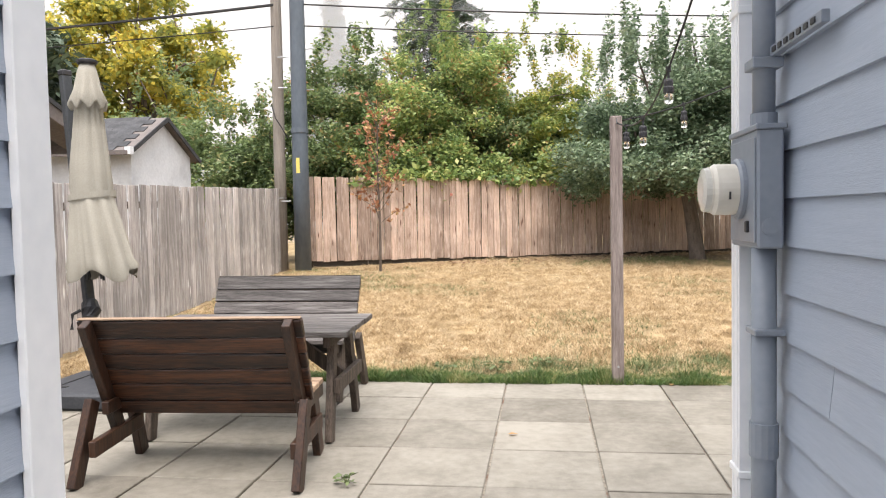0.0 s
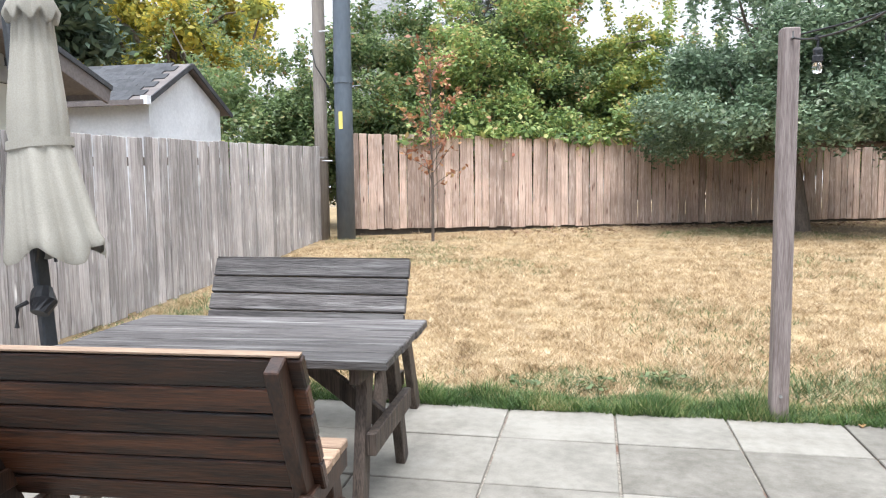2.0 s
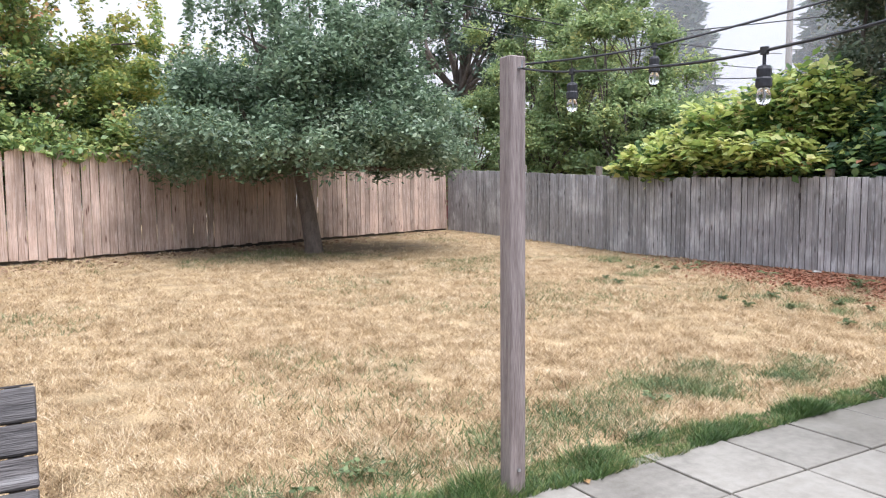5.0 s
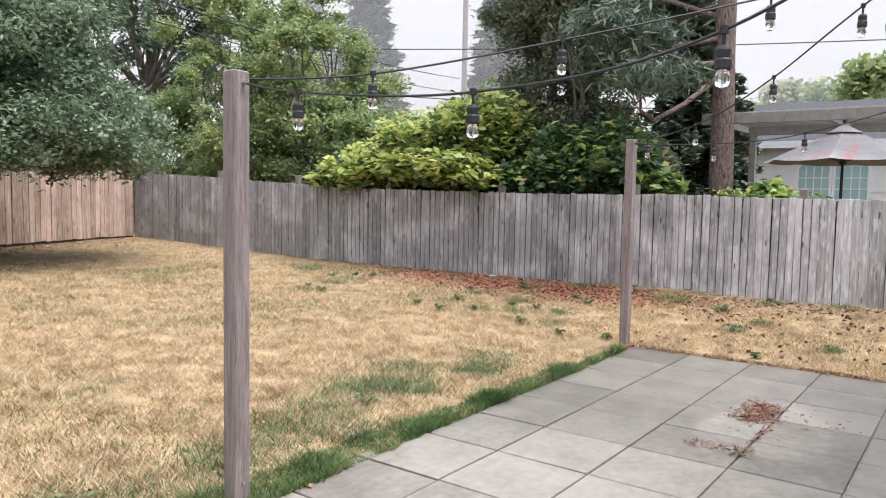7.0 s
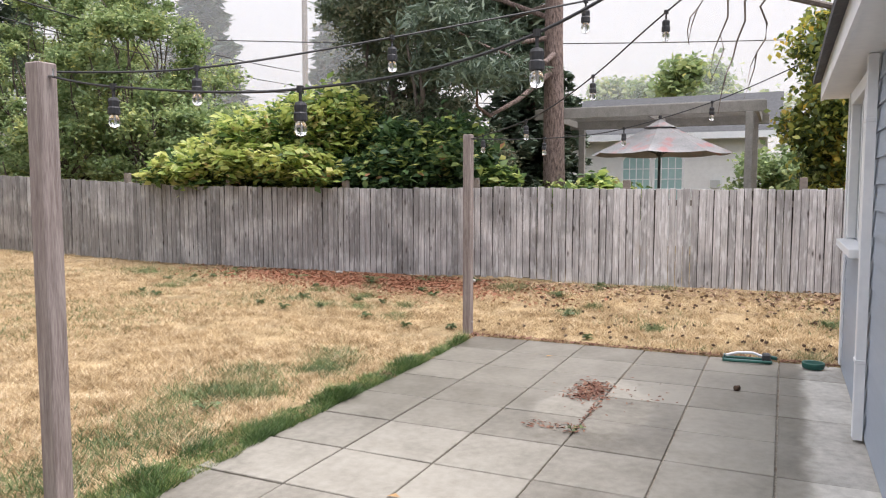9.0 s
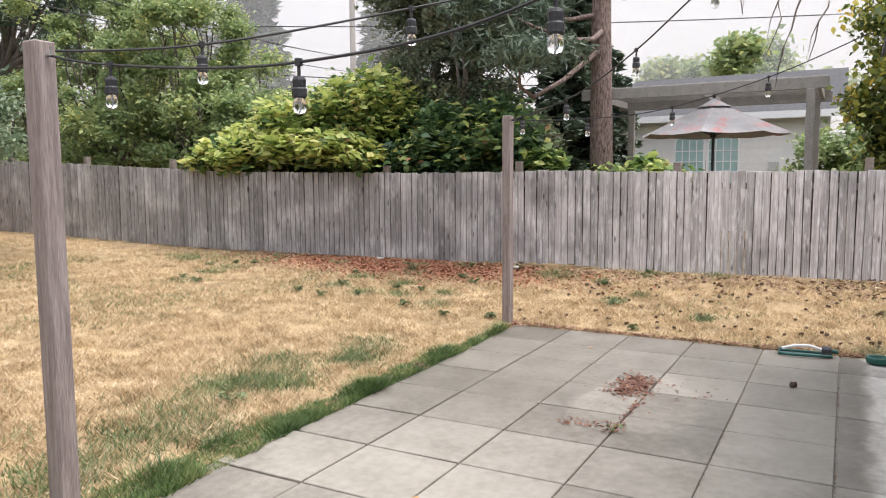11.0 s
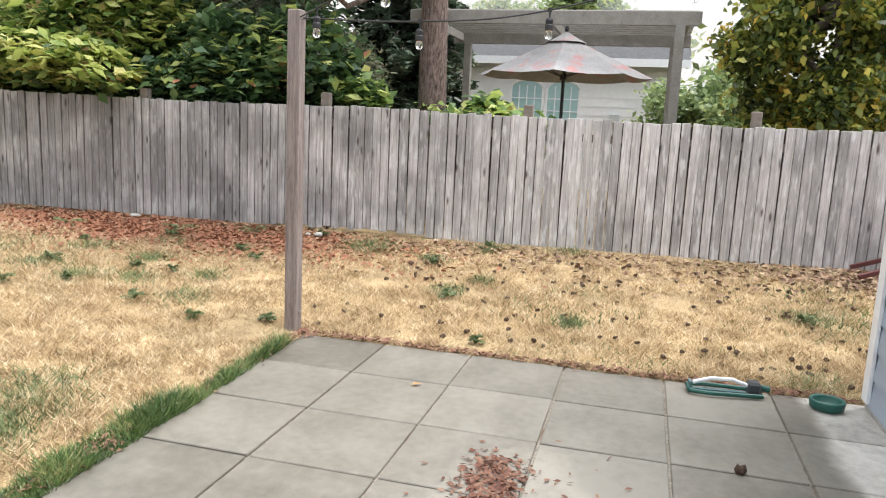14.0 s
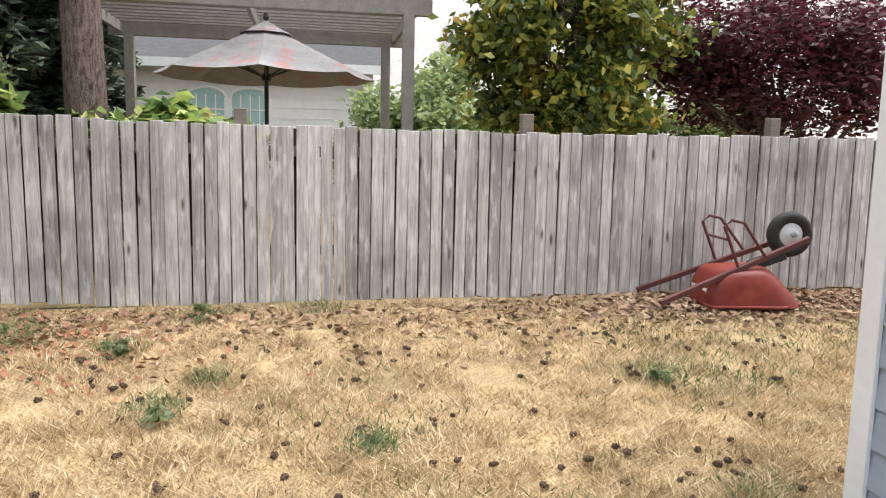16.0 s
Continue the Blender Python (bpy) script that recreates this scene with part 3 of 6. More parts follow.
def leaves(name, pos, size, mat, parent=None, long=1.5, flat=0.5, droop=0.0, label=""):
    """Leaves as lens-shaped folded pairs at the given places."""
    n = len(pos)
    u = RNG.normal(size=(n, 3))
    u[:, 2] = u[:, 2] * (1 - flat) - droop
    u /= np.linalg.norm(u, axis=1)[:, None]
    nrm = RNG.normal(size=(n, 3))
    nrm[:, 2] = np.abs(nrm[:, 2]) + flat * 1.5
    w = np.cross(u, nrm)
    w /= np.linalg.norm(w, axis=1)[:, None] + 1e-6
    s = size * RNG.uniform(0.6, 1.35, (n, 1))
    a = pos - u * s * 0.5 * long
    c = pos + u * s * 0.5 * long
    lift = np.cross(w, u) * s * 0.12
    b, d = pos + w * s * 0.42 + lift - u * s * 0.1, pos - w * s * 0.42 + lift - u * s * 0.1
    v = np.stack([a, b, c, d], 1)
    me = mesh_from(name, v, 4, mat)
    ob = new(name, me)
    if parent:
        ob.parent = parent
    return tagged(ob, label)


def blob_points(blobs, n, shell=0.55):
    """Places spread through a set of blobs (x, y, z, rx, ry, rz), denser towards their skins."""
    blobs = np.asarray(blobs, float)
    vol = np.prod(blobs[:, 3:], axis=1) ** 0.67
    k = RNG.choice(len(blobs), n, p=vol / vol.sum())
    d = RNG.normal(size=(n, 3))
    d /= np.linalg.norm(d, axis=1)[:, None]
    r = (shell + (1 - shell) * RNG.uniform(0, 1, (n, 1)) ** 0.7) * RNG.normal(1, 0.27, (n, 1))
    return blobs[k, :3] + d * r * blobs[k, 3:]


def crown_blobs(c, r, n, size, low=-1.0):
    """Blobs scattered through an ellipsoid of centre c and radii r."""
    out = []
    while len(out) < n:
        d = RNG.uniform(-1, 1, 3)
        q = np.linalg.norm(d)
        if 0.35 < q < 1 and d[2] > low:
            s = size * RNG.uniform(0.6, 1.25)
            out.append((*(np.array(c) + d * np.array(r) * 0.85), s, s, s * 0.75))
    return out


def limb(bm, a, b, r0, r1, bend=0.12, sides=7, steps=5):
    a, b = np.array(a, float), np.array(b, float)
    side = RNG.normal(size=3) * np.linalg.norm(b - a) * bend
    pts = [a + (b - a) * t + side * math.sin(math.pi * t) for t in np.linspace(0, 1, steps)]
    return tube(bm, pts, list(np.linspace(r0, r1, steps)), sides, False)


# ---- the ground ----
PITCH, GX, GY = 0.61, -0.62, 5.03
EDGE_X, EDGE_Y, LEFT_X = GX + 11 * PITCH, GY + 2 * PITCH, GX - 5 * PITCH


def terrain(x, y):
    """The lawn's height: rising gently to the back and towards the old fence."""
    zl = 0.042 * min(max(y - 6.25, 0), 10)
    zr = float(np.interp(y, [-5, 2, 6, 10, 14, 20], [0.25, 0.235, 0.205, 0.2, 0.23, 0.44]))
    x0 = 6.1 + (2 - 6.1) * min(max((y - 6.25) / 7.75, 0), 1)
    u = min(max((x - x0) / (9.5 - x0), 0), 1)
    return zl * (1 - u) + zr * u


def build_ground():
    xs = [-900, -300, -100, -50, -30, -20, -15, -12] + list(np.arange(-10, LEFT_X - 0.1, 0.35)) + [LEFT_X - 0.02, LEFT_X]
    xs += list(np.arange(LEFT_X + 0.3, EDGE_X - 0.1, 0.4)) + [EDGE_X, EDGE_X + 0.02] + list(np.arange(EDGE_X + 0.25, 13, 0.35)) + [15, 20, 30, 50, 100, 300, 900]
    ys = [-900, -200, -60, -20, -8, -4, 0, 2] + list(np.arange(2.5, EDGE_Y - 0.1, 0.4)) + [EDGE_Y, EDGE_Y + 0.02] + list(np.arange(EDGE_Y + 0.25, 22, 0.35)) + [25, 30, 45, 80, 200, 900]
    bm = bmesh.new()
    grid = []
    for y in ys:
        row = []
        for x in xs:
            under = LEFT_X <= x <= EDGE_X and y <= EDGE_Y
            z = -0.06 if under else terrain(x, y) - 0.012 + 0.025 * noise.noise((x * 0.9, y * 0.9, 0)) * (1 if abs(y) < 50 else 0)
            row.append(bm.verts.new((x, y, z)))
        grid.append(row)
    for a, b in zip(grid, grid[1:]):
        for k in range(len(xs) - 1):
            bm.faces.new((a[k], a[k + 1], b[k + 1], b[k]))
    g = part("ground", bm, M["soil"], smooth=True)
    tagged(g, "dry straw-coloured lawn on gently rising ground", "lawn", kind="structure")


build_ground()

# ---- the patio ----
patio = thing("patio", "grey square concrete slab patio with gritty joints", "patio", kind="structure")
part("bedding", boxed(EDGE_X - LEFT_X, EDGE_Y + 3, 0.04, c=((EDGE_X + LEFT_X) / 2, (EDGE_Y - 3) / 2, -0.036)), M["joint"], patio)


# ---- houses ----
def lap_mesh(length, exposure, thick=0.018):
    """One lap board along x, its face towards -y, its lower edge proud."""
    bm = bmesh.new()
    for x in (0, length):
        for y, z in ((0, 0), (-thick, 0), (-0.004, exposure + 0.004), (0, exposure + 0.004)):
            bm.verts.new((x, y, z))
    bm.verts.ensure_lookup_table()
    v = bm.verts
    for f in ((0, 1, 2, 3), (7, 6, 5, 4), (0, 4, 5, 1), (1, 5, 6, 2), (2, 6, 7, 3), (3, 7, 4, 0)):
        bm.faces.new([v[k] for k in f])
    bmesh.ops.recalc_face_normals(bm, faces=bm.faces[:])
    me = bpy.data.meshes.new("lap_board")
    bm.to_mesh(me)
    bm.free()
    me.materials.append(M["siding"])
    return me


def siding(parent, origin, turn, length, z0, count, exposure, hole=None, split=None):
    """Lap boards on a wall that starts at origin and runs along the turned x axis; hole: (x0, x1, z0, z1)."""
    cache = {}
    base = pose(*origin, 0, 0, turn)
    for k in range(count):
        z = z0 + k * exposure
        spans = [(0, length)]
        if hole and z + exposure > hole[2] + 0.02 and z < hole[3] - 0.02:
            spans = [(0, hole[0]), (hole[1], length)]
        elif split and k in split:
            spans = [(0, split[k] - 0.0015), (split[k] + 0.0015, length)]
        for a, b in spans:
            key = round(b - a, 3)
            if key not in cache:
                cache[key] = lap_mesh(b - a, exposure)
            piece("lap_board", cache[key], parent, base @ pose(a, 0, z))


HX, HY = 0.985, 2.705
HE = 6.05
house = thing("house_wall", "blue-grey lap-sided house with white corner trim", "house", kind="structure")
part("wall_core", boxed(HE - HX - 0.04, 0.16, 2.5, c=((HX + HE) / 2, HY - 0.1, 1.25)), M["siding"], house)
part("wall_core", boxed(0.16, HY + 4.98, 2.5, c=(HX + 0.1, (HY - 5) / 2 - 0.1, 1.25)), M["siding"], house)
part("wall_core", boxed(0.16, HY + 4.98, 2.5, c=(HE - 0.1, (HY - 5) / 2 - 0.1, 1.25)), M["siding"], house)
part("foundation", boxed(HE - HX, 0.1, 0.1, c=((HX + HE) / 2, HY - 0.062, 0.03)), M["stone"], house)
WIN = (HE - 5.2, HE - 4.2, 1.2, 2.25)
siding(house, (HE, HY - 0.02, 0), 180, HE - HX, 0.034, 15, 0.1595, hole=WIN)
siding(house, (HX + 0.02, HY, 0), -90, HY + 5, 0.0495, 18, 0.1365, split={6: 0.706, 11: 3.1, 2: 3.9})
siding(house, (HE - 0.02, HY - 6, 0), 90, 6, 0.034, 15, 0.1595)
for cx, cy, sx, sy in ((HX - 0.003, HY - 0.05, 0.022, 0.1), (HX + 0.05, HY + 0.003, 0.1, 0.022), (HE + 0.003, HY - 0.05, 0.022, 0.1), (HE - 0.05, HY + 0.003, 0.1, 0.022)):
    part("corner_trim", boxed(sx, sy, 2.42, c=(cx, cy, 1.26), bevel=0.003), M["trim"], house)
part("soffit", boxed(HE - HX + 0.6, 0.26, 0.03, c=((HX + HE) / 2, HY + 0.07, 2.44)), M["trim"], house)
part("fascia", boxed(HE - HX + 0.6, 0.025, 0.17, c=((HX + HE) / 2, HY + 0.2125, 2.5)), M["trim"], house)
bm = bmesh.new()
for y, z in ((HY + 0.29, 2.57), (HY - 3.8, 4.0), (HY - 8, 2.56)):
    for x in (HX - 0.35, HE + 0.35):
        for dz in (0, 0.06):
            bm.verts.new((x, y, z + dz))
bm.verts.ensure_lookup_table()
for k in (0, 4):
    a = [bm.verts[k + j] for j in range(8)]
    bm.faces.new((a[1], a[3], a[7], a[5]))
    bm.faces.new((a[0], a[4], a[6], a[2]))
    bm.faces.new((a[0], a[1], a[5], a[4]))
    bm.faces.new((a[2], a[6], a[7], a[3]))
bm.faces.new((bm.verts[0], bm.verts[2], bm.verts[3], bm.verts[1]))
part("roof", bm, M["shingle"], house, "charcoal shingle roof")

window = thing("window_1", "white-framed sliding window with projecting sill", "window", kind="structure")
wx0, wx1 = 4.2, 5.2
for a, b in (((wx0 - 0.04, 1.22), (wx0 - 0.04, 2.28)), ((wx1 + 0.04, 1.22), (wx1 + 0.04, 2.28))):
    part("window_frame", boxed(0.1, 0.07, b[1] - a[1], c=(a[0], HY + 0.012, (a[1] + b[1]) / 2), bevel=0.004), M["trim"], window)
part("window_frame", boxed(wx1 - wx0 + 0.18, 0.07, 0.1, c=((wx0 + wx1) / 2, HY + 0.014, 2.3), bevel=0.004), M["trim"], window)
part("window_sill", boxed(wx1 - wx0 + 0.26, 0.13, 0.06, c=((wx0 + wx1) / 2, HY + 0.045, 1.18), bevel=0.006), M["trim"], window)
part("mullion", boxed(0.05, 0.04, 1.0, c=((wx0 + wx1) / 2, HY - 0.006, 1.73)), M["trim"], window)
for k in (0, 1):
    part("pane", boxed((wx1 - wx0) / 2 - 0.03, 0.01, 1.0, c=(wx0 + (wx1 - wx0) * (0.25 + 0.5 * k), HY - 0.016, 1.73)), M["pane"], window)


def downspout(name, x, y, z0, z1, turn, label):
    t = thing(name, label, "downspout", (x, y, 0), turn)
    bm = bmesh.new()
    prof = [(-0.05, 0.0), (-0.05, 0.055), (-0.036, 0.055), (-0.03, 0.047), (-0.02, 0.047), (-0.014, 0.055), (0.014, 0.055), (0.02, 0.047), (0.03, 0.047), (0.036, 0.055), (0.05, 0.055), (0.05, 0.0)]
    lo = [bm.verts.new((a, b, z0)) for a, b in prof]
    hi = [bm.verts.new((a, b, z1)) for a, b in prof]
    for k in range(len(prof)):
        j = (k + 1) % len(prof)
        bm.faces.new((lo[k], lo[j], hi[j], hi[k]))
    bm.faces.new(lo)
    bm.faces.new(hi)
    bmesh.ops.recalc_face_normals(bm, faces=bm.faces[:])
    part("pipe", bm, M["trim"], t)
    for z in (z0 + 0.5, z1 - 0.4):
        part("strap", boxed(0.118, 0.06, 0.025, c=(0, 0.031, z), bevel=0.003), M["trim"], t)
    return t


downspout("downspout", HX - 0.002, HY - 0.06, 0.02, 2.42, 90, "white ribbed metal downspout on the house corner")
downspout("downspout", 3.9, HY + 0.006, 0.02, 2.42, 0, "white ribbed metal downspout beside the window")


def electric_meter():
    t = thing("electric_meter", "blue-grey painted meter box with cream glass-faced meter", "electric meter")
    y, x0, x1 = 2.44, HX - 0.083, HX - 0.012
    part("box", boxed(x1 - x0, 0.295, 0.34, c=((x0 + x1) / 2, y, 1.443), bevel=0.006), M["box_paint"], t)
    part("lid", boxed(x1 - x0 + 0.012, 0.311, 0.016, c=((x0 + x1) / 2, y, 1.617), bevel=0.003), M["box_paint"], t)
    part("front_panel", boxed(0.006, 0.265, 0.3, c=(x0 - 0.003, y, 1.44), bevel=0.002), M["box_paint"], t)
    face = pose(x0 - 0.004, y + 0.02, 1.447, 0, -90, 0)
    part("collar", lathe([(0.092, 0), (0.092, 0.014), (0.085, 0.02)], 24), M["box_paint"], t, at=face)
    m = part("meter", lathe([(0.077, 0.012), (0.077, 0.08), (0.07, 0.09), (0.07, 0.096)], 28), M["meter"], t, "cream plastic meter body", at=face, smooth=False)
    part("lens", lathe([(0.068, 0.096), (0.066, 0.112), (0.045, 0.118), (0.0005, 0.119)], 24), M["meter_lens"], m, "clear domed lens")
    part("dial", boxed(0.06, 0.07, 0.006, c=(0.01, 0, 0.1)), M["trim"], m)
    part("label", boxed(0.022, 0.045, 0.003, c=(-0.02, -0.066, 0.05), m=pose(0, 0, 0, 0, 0, 0)), M["black"], m)
    part("knockout", lathe([(0.026, 0), (0.026, 0.003), (0.018, 0.004)], 16), M["box_paint"], t, at=pose((x0 + x1) / 2, y - 0.148, 1.335, 90, 0, 0))
    part("latch", boxed(0.012, 0.02, 0.034, c=(x0 - 0.009, y - 0.07, 1.335), bevel=0.003), M["black"], t)
    cx, cy = HX - 0.048, 2.36
    part("conduit", tubed([(cx, cy, 1.62), (cx, cy, 2.44)], 0.031, 14), M["box_paint"], t, smooth=True)
    part("conduit", tubed([(cx, cy, 0.0), (cx, cy, 1.274)], 0.035, 14), M["box_paint"], t, smooth=True)
    part("coupling", tubed([(cx, cy, 1.62), (cx, cy, 1.66)], 0.037, 14), M["box_paint"], t)
    part("coupling", tubed([(cx, cy, 0.66), (cx, cy, 0.76)], 0.041, 14), M["box_paint"], t)
    part("clamp", boxed(0.085, 0.09, 0.03, c=(cx, cy, 1.8), bevel=0.003), M["box_paint"], t)
    part("clamp", boxed(0.085, 0.1, 0.018, c=(cx + 0.004, cy, 1.03), bevel=0.003), M["box_paint"], t)
    s = part("strut_channel", boxed(0.02, 0.4, 0.03, c=(HX - 0.03, 2.14, 1.83), bevel=0.002), M["box_paint"], t)
    for k in range(7):
        part("slot", boxed(0.004, 0.028, 0.014, c=(HX - 0.0415, 1.99 + 0.05 * k, 1.83)), M["black"], s)


electric_meter()

garage = thing("garage_wall", "blue-grey lap-sided wall with white corner board", "wall", kind="structure")
LX, LY = -0.79, 1.62
part("wall_core", boxed(0.16, LY + 5, 2.5, c=(LX - 0.1, (LY - 5) / 2, 1.25)), M["siding"], garage)
part("wall_core", boxed(3.3, 0.16, 2.5, c=(LX - 1.86, LY - 0.1, 1.25)), M["siding"], garage)
siding(garage, (LX - 0.02, LY - 6, 0), 90, 6, 0.029, 18, 0.1388)
part("corner_trim", boxed(0.022, 0.11, 2.5, c=(LX + 0.003, LY - 0.05, 1.27), bevel=0.003), M["trim"], garage)
part("corner_trim", boxed(0.1, 0.022, 2.5, c=(LX - 0.06, LY + 0.003, 1.27), bevel=0.003), M["trim"], garage)
part("wall_core", boxed(0.16, LY + 4.7, 2.5, c=(LX - 3.43, (LY - 5) / 2, 1.25)), M["siding"], garage)
garage_roof = thing("garage_roof", "plain dark shingled low roof over the garage", "roof", kind="structure")
part("roof_deck", boxed(3.55, LY + 5, 0.12, c=(LX - 1.78, (LY - 5) / 2, 2.57), bevel=0.01), M["shingle"], garage_roof)


# ---- fences ----
def board_mesh(w, mat, thick=0.02):
    bm = boxed(w, thick, 1.0, c=(0, 0, 0.5), bevel=0.003)
    for v in bm.verts:
        v.co.x += 0.002 * math.sin(9 * v.co.z)
    me = bpy.data.meshes.new("board")
    bm.to_mesh(me)
    bm.free()
    me.materials.append(mat)
    return me


def fence(name, label, line, pitch, gap, mat, seed, post_every=2.4, tall_posts=False, lean=0.6, jitter=0.012, backed=False, since=1.2):
    """Upright boards along a line of (x, y, base z, top z), on rails and posts behind them."""
    rnd = random.Random(seed)
    f = thing(name, label, "fence", kind="structure")
    kinds = [board_mesh(pitch * s - gap, mat) for s in (0.98, 1.0, 1.03)]
    for (x0, y0, b0, t0), (x1, y1, b1, t1) in zip(line, line[1:]):
        run = math.hypot(x1 - x0, y1 - y0)
        turn = math.degrees(math.atan2(y1 - y0, x1 - x0))
        n = int(run / pitch)
        for k in range(n):
            s = (k + 0.5) / n
            x, y = x0 + (x1 - x0) * s, y0 + (y1 - y0) * s
            b, t = b0 + (b1 - b0) * s + rnd.uniform(-0.015, 0.015), t0 + (t1 - t0) * s + rnd.uniform(-jitter, jitter)
            m = pose(x, y, b, rnd.uniform(-lean, lean), rnd.uniform(-lean, lean), turn) @ Matrix.Translation((0, rnd.uniform(-0.004, 0.004), 0)) @ Matrix.Diagonal((run / n / pitch, 1, t - b, 1))
            piece("board", kinds[rnd.randrange(3)], f, m)
        u = Vector((x1 - x0, y1 - y0, 0)).normalized()
        side = Vector((-u.y, u.x, 0)) * 0.035
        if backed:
            # dark boards added behind the pickets so the gaps look shaded
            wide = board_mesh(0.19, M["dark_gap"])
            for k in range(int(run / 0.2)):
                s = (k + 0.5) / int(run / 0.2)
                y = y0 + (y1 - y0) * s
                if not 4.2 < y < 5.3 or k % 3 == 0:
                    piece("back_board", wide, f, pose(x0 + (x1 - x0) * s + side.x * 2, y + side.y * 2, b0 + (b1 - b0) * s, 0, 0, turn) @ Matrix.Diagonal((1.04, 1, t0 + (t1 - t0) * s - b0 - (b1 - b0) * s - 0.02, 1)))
        for h in (0.3, 0.86):
            part("rail", beamed(Vector((x0, y0, b0 + (t0 - b0) * h)) + side, Vector((x1, y1, b1 + (t1 - b1) * h)) + side, 0.04, 0.085), M["rail"], f)
        d = since
        while d < run:
            s = d / run
            x, y, b, t = x0 + (x1 - x0) * s, y0 + (y1 - y0) * s, b0 + (b1 - b0) * s, t0 + (t1 - t0) * s
            up = rnd.uniform(0.12, 0.2) if tall_posts else -0.06
            p = Vector((x, y, 0)) + side * 2.6
            part("post", beamed((p.x, p.y, b - 0.25), (p.x, p.y, t + up), 0.1, 0.1, 0.006), M["rail"], f)
            d += post_every
        since = d - run
    return f


LEFT_FENCE = [(-4.2, 1.7, -0.02, 1.72), (-4.42, 6.0, 0.035, 1.765), (-4.67, 10.3, 0.16, 1.87), (-4.95, 14.75, 0.35, 1.99)]
BACK_FENCE = [(-4.5, 14.92, 0.475, 2.235), (-0.5, 16.47, 0.46, 2.165), (8.62, 20.0, 0.47, 2.1)]
RIGHT_FENCE = [(8.66, 20.0, 0.42, 2.0), (9.1, 13.2, 0.22, 1.68), (9.42, 9.3, 0.2, 1.625), (9.5, 6.85, 0.25, 1.65), (9.62, 6.2, 0.18, 1.625), (9.66, 3.0, 0.21, 1.605), (9.74, 0.2, 0.24, 1.64), (9.85, -3.0, 0.24, 1.65)]
fence("fence_left", "greyed cedar board fence with knots and pale streaks", LEFT_FENCE, 0.142, 0.012, M["greyed"], 1, jitter=0.007)
fence("fence_back", "newer pinkish cedar board fence across the lawn", BACK_FENCE, 0.142, 0.01, M["cedar"], 2, jitter=0.007)
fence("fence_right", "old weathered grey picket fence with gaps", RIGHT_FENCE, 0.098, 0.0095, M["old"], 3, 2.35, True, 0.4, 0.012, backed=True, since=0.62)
# near-black strip added for the shade in the gap below the boards
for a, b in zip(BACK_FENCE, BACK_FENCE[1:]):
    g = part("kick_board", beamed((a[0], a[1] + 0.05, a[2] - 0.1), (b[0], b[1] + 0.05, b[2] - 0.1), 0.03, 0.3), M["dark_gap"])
    tagged(g, "dark strip added for the shaded gap under the cedar fence", "board", kind="structure")


# ---- benches and table ----
def bench(name, label, at, turn, wood, wood_up, seat_wood, scale=1.0, W=1.21):
    t = thing(name, label, "bench", at, turn, "benches at the table")
    t.scale = (1, 1, scale)
    top, bot = Vector((0, -0.185, 0.87)), Vector((0, 0.085, 0.3))
    d = bot - top
    hs = [0.112, 0.1, 0.1, 0.1, 0.115, 0.095]
    s = 0.0
    total = d.length
    for k, h in enumerate(hs):
        p = top + d * ((s + h / 2) / total)
        m = pose(p.x, p.y, p.z, math.degrees(math.atan2(d.y, -d.z)), 0, 0)
        bm = boxed(W - 0.004 * k - (0.1 if k == 5 else 0), 0.036, h - 0.007, m, 0.005)
        part("back_slat", bm, wood, t)
        s += h
    # the brown bench's top edge is paler than its slats
    part("top_edge", boxed(W - 0.01, 0.03, 0.006, pose(0, -0.188, 0.8745, 12)), M["brown_top"] if seat_wood is M["brown_top"] else wood, t)
    for x in (-0.54, 0.54):
        off = Vector((x, -0.045, -0.012))
        part("upright", beamed(top + off, bot + off + d * 0.22, 0.085, 0.045, 0.004, (1, 0, 0)), wood_up, t)
        part("back_leg", beamed((x + 0.05 * (1 if x > 0 else -1), -0.3, 0.0), (x + 0.05 * (1 if x > 0 else -1), -0.1, 0.42), 0.09, 0.045, 0.004, (1, 0, 0)), wood_up, t)
        part("front_leg", beamed((x, 0.33, 0.0), (x, 0.22, 0.405), 0.09, 0.045, 0.004, (1, 0, 0)), wood_up, t)
        part("stretcher", beamed((x + 0.02, -0.24, 0.19), (x + 0.02, 0.29, 0.21), 0.04, 0.085, 0.004), wood_up, t)
        part("seat_bearer", beamed((x + 0.02, -0.1, 0.375), (x + 0.02, 0.32, 0.385), 0.04, 0.07, 0.004), wood_up, t)
    for k in range(3):
        part("seat_slat", boxed(W - 0.05, 0.088, 0.034, pose(0, 0.095 + 0.096 * k, 0.425 + 0.004 * k), 0.005), seat_wood, t)
    return t


bench("wooden_bench", "dark brown stained slatted bench with pale top edge", (-1.55, 3.92, 0), 3.0, M["brown"], M["brown_up"], M["brown_top"])
bench("wooden_bench", "sun-bleached grey slatted bench at the patio's edge", (-1.775, 5.78, 0), 180.0, M["grey_wood"], M["grey_wood_up"], M["grey_wood"], 1.04)


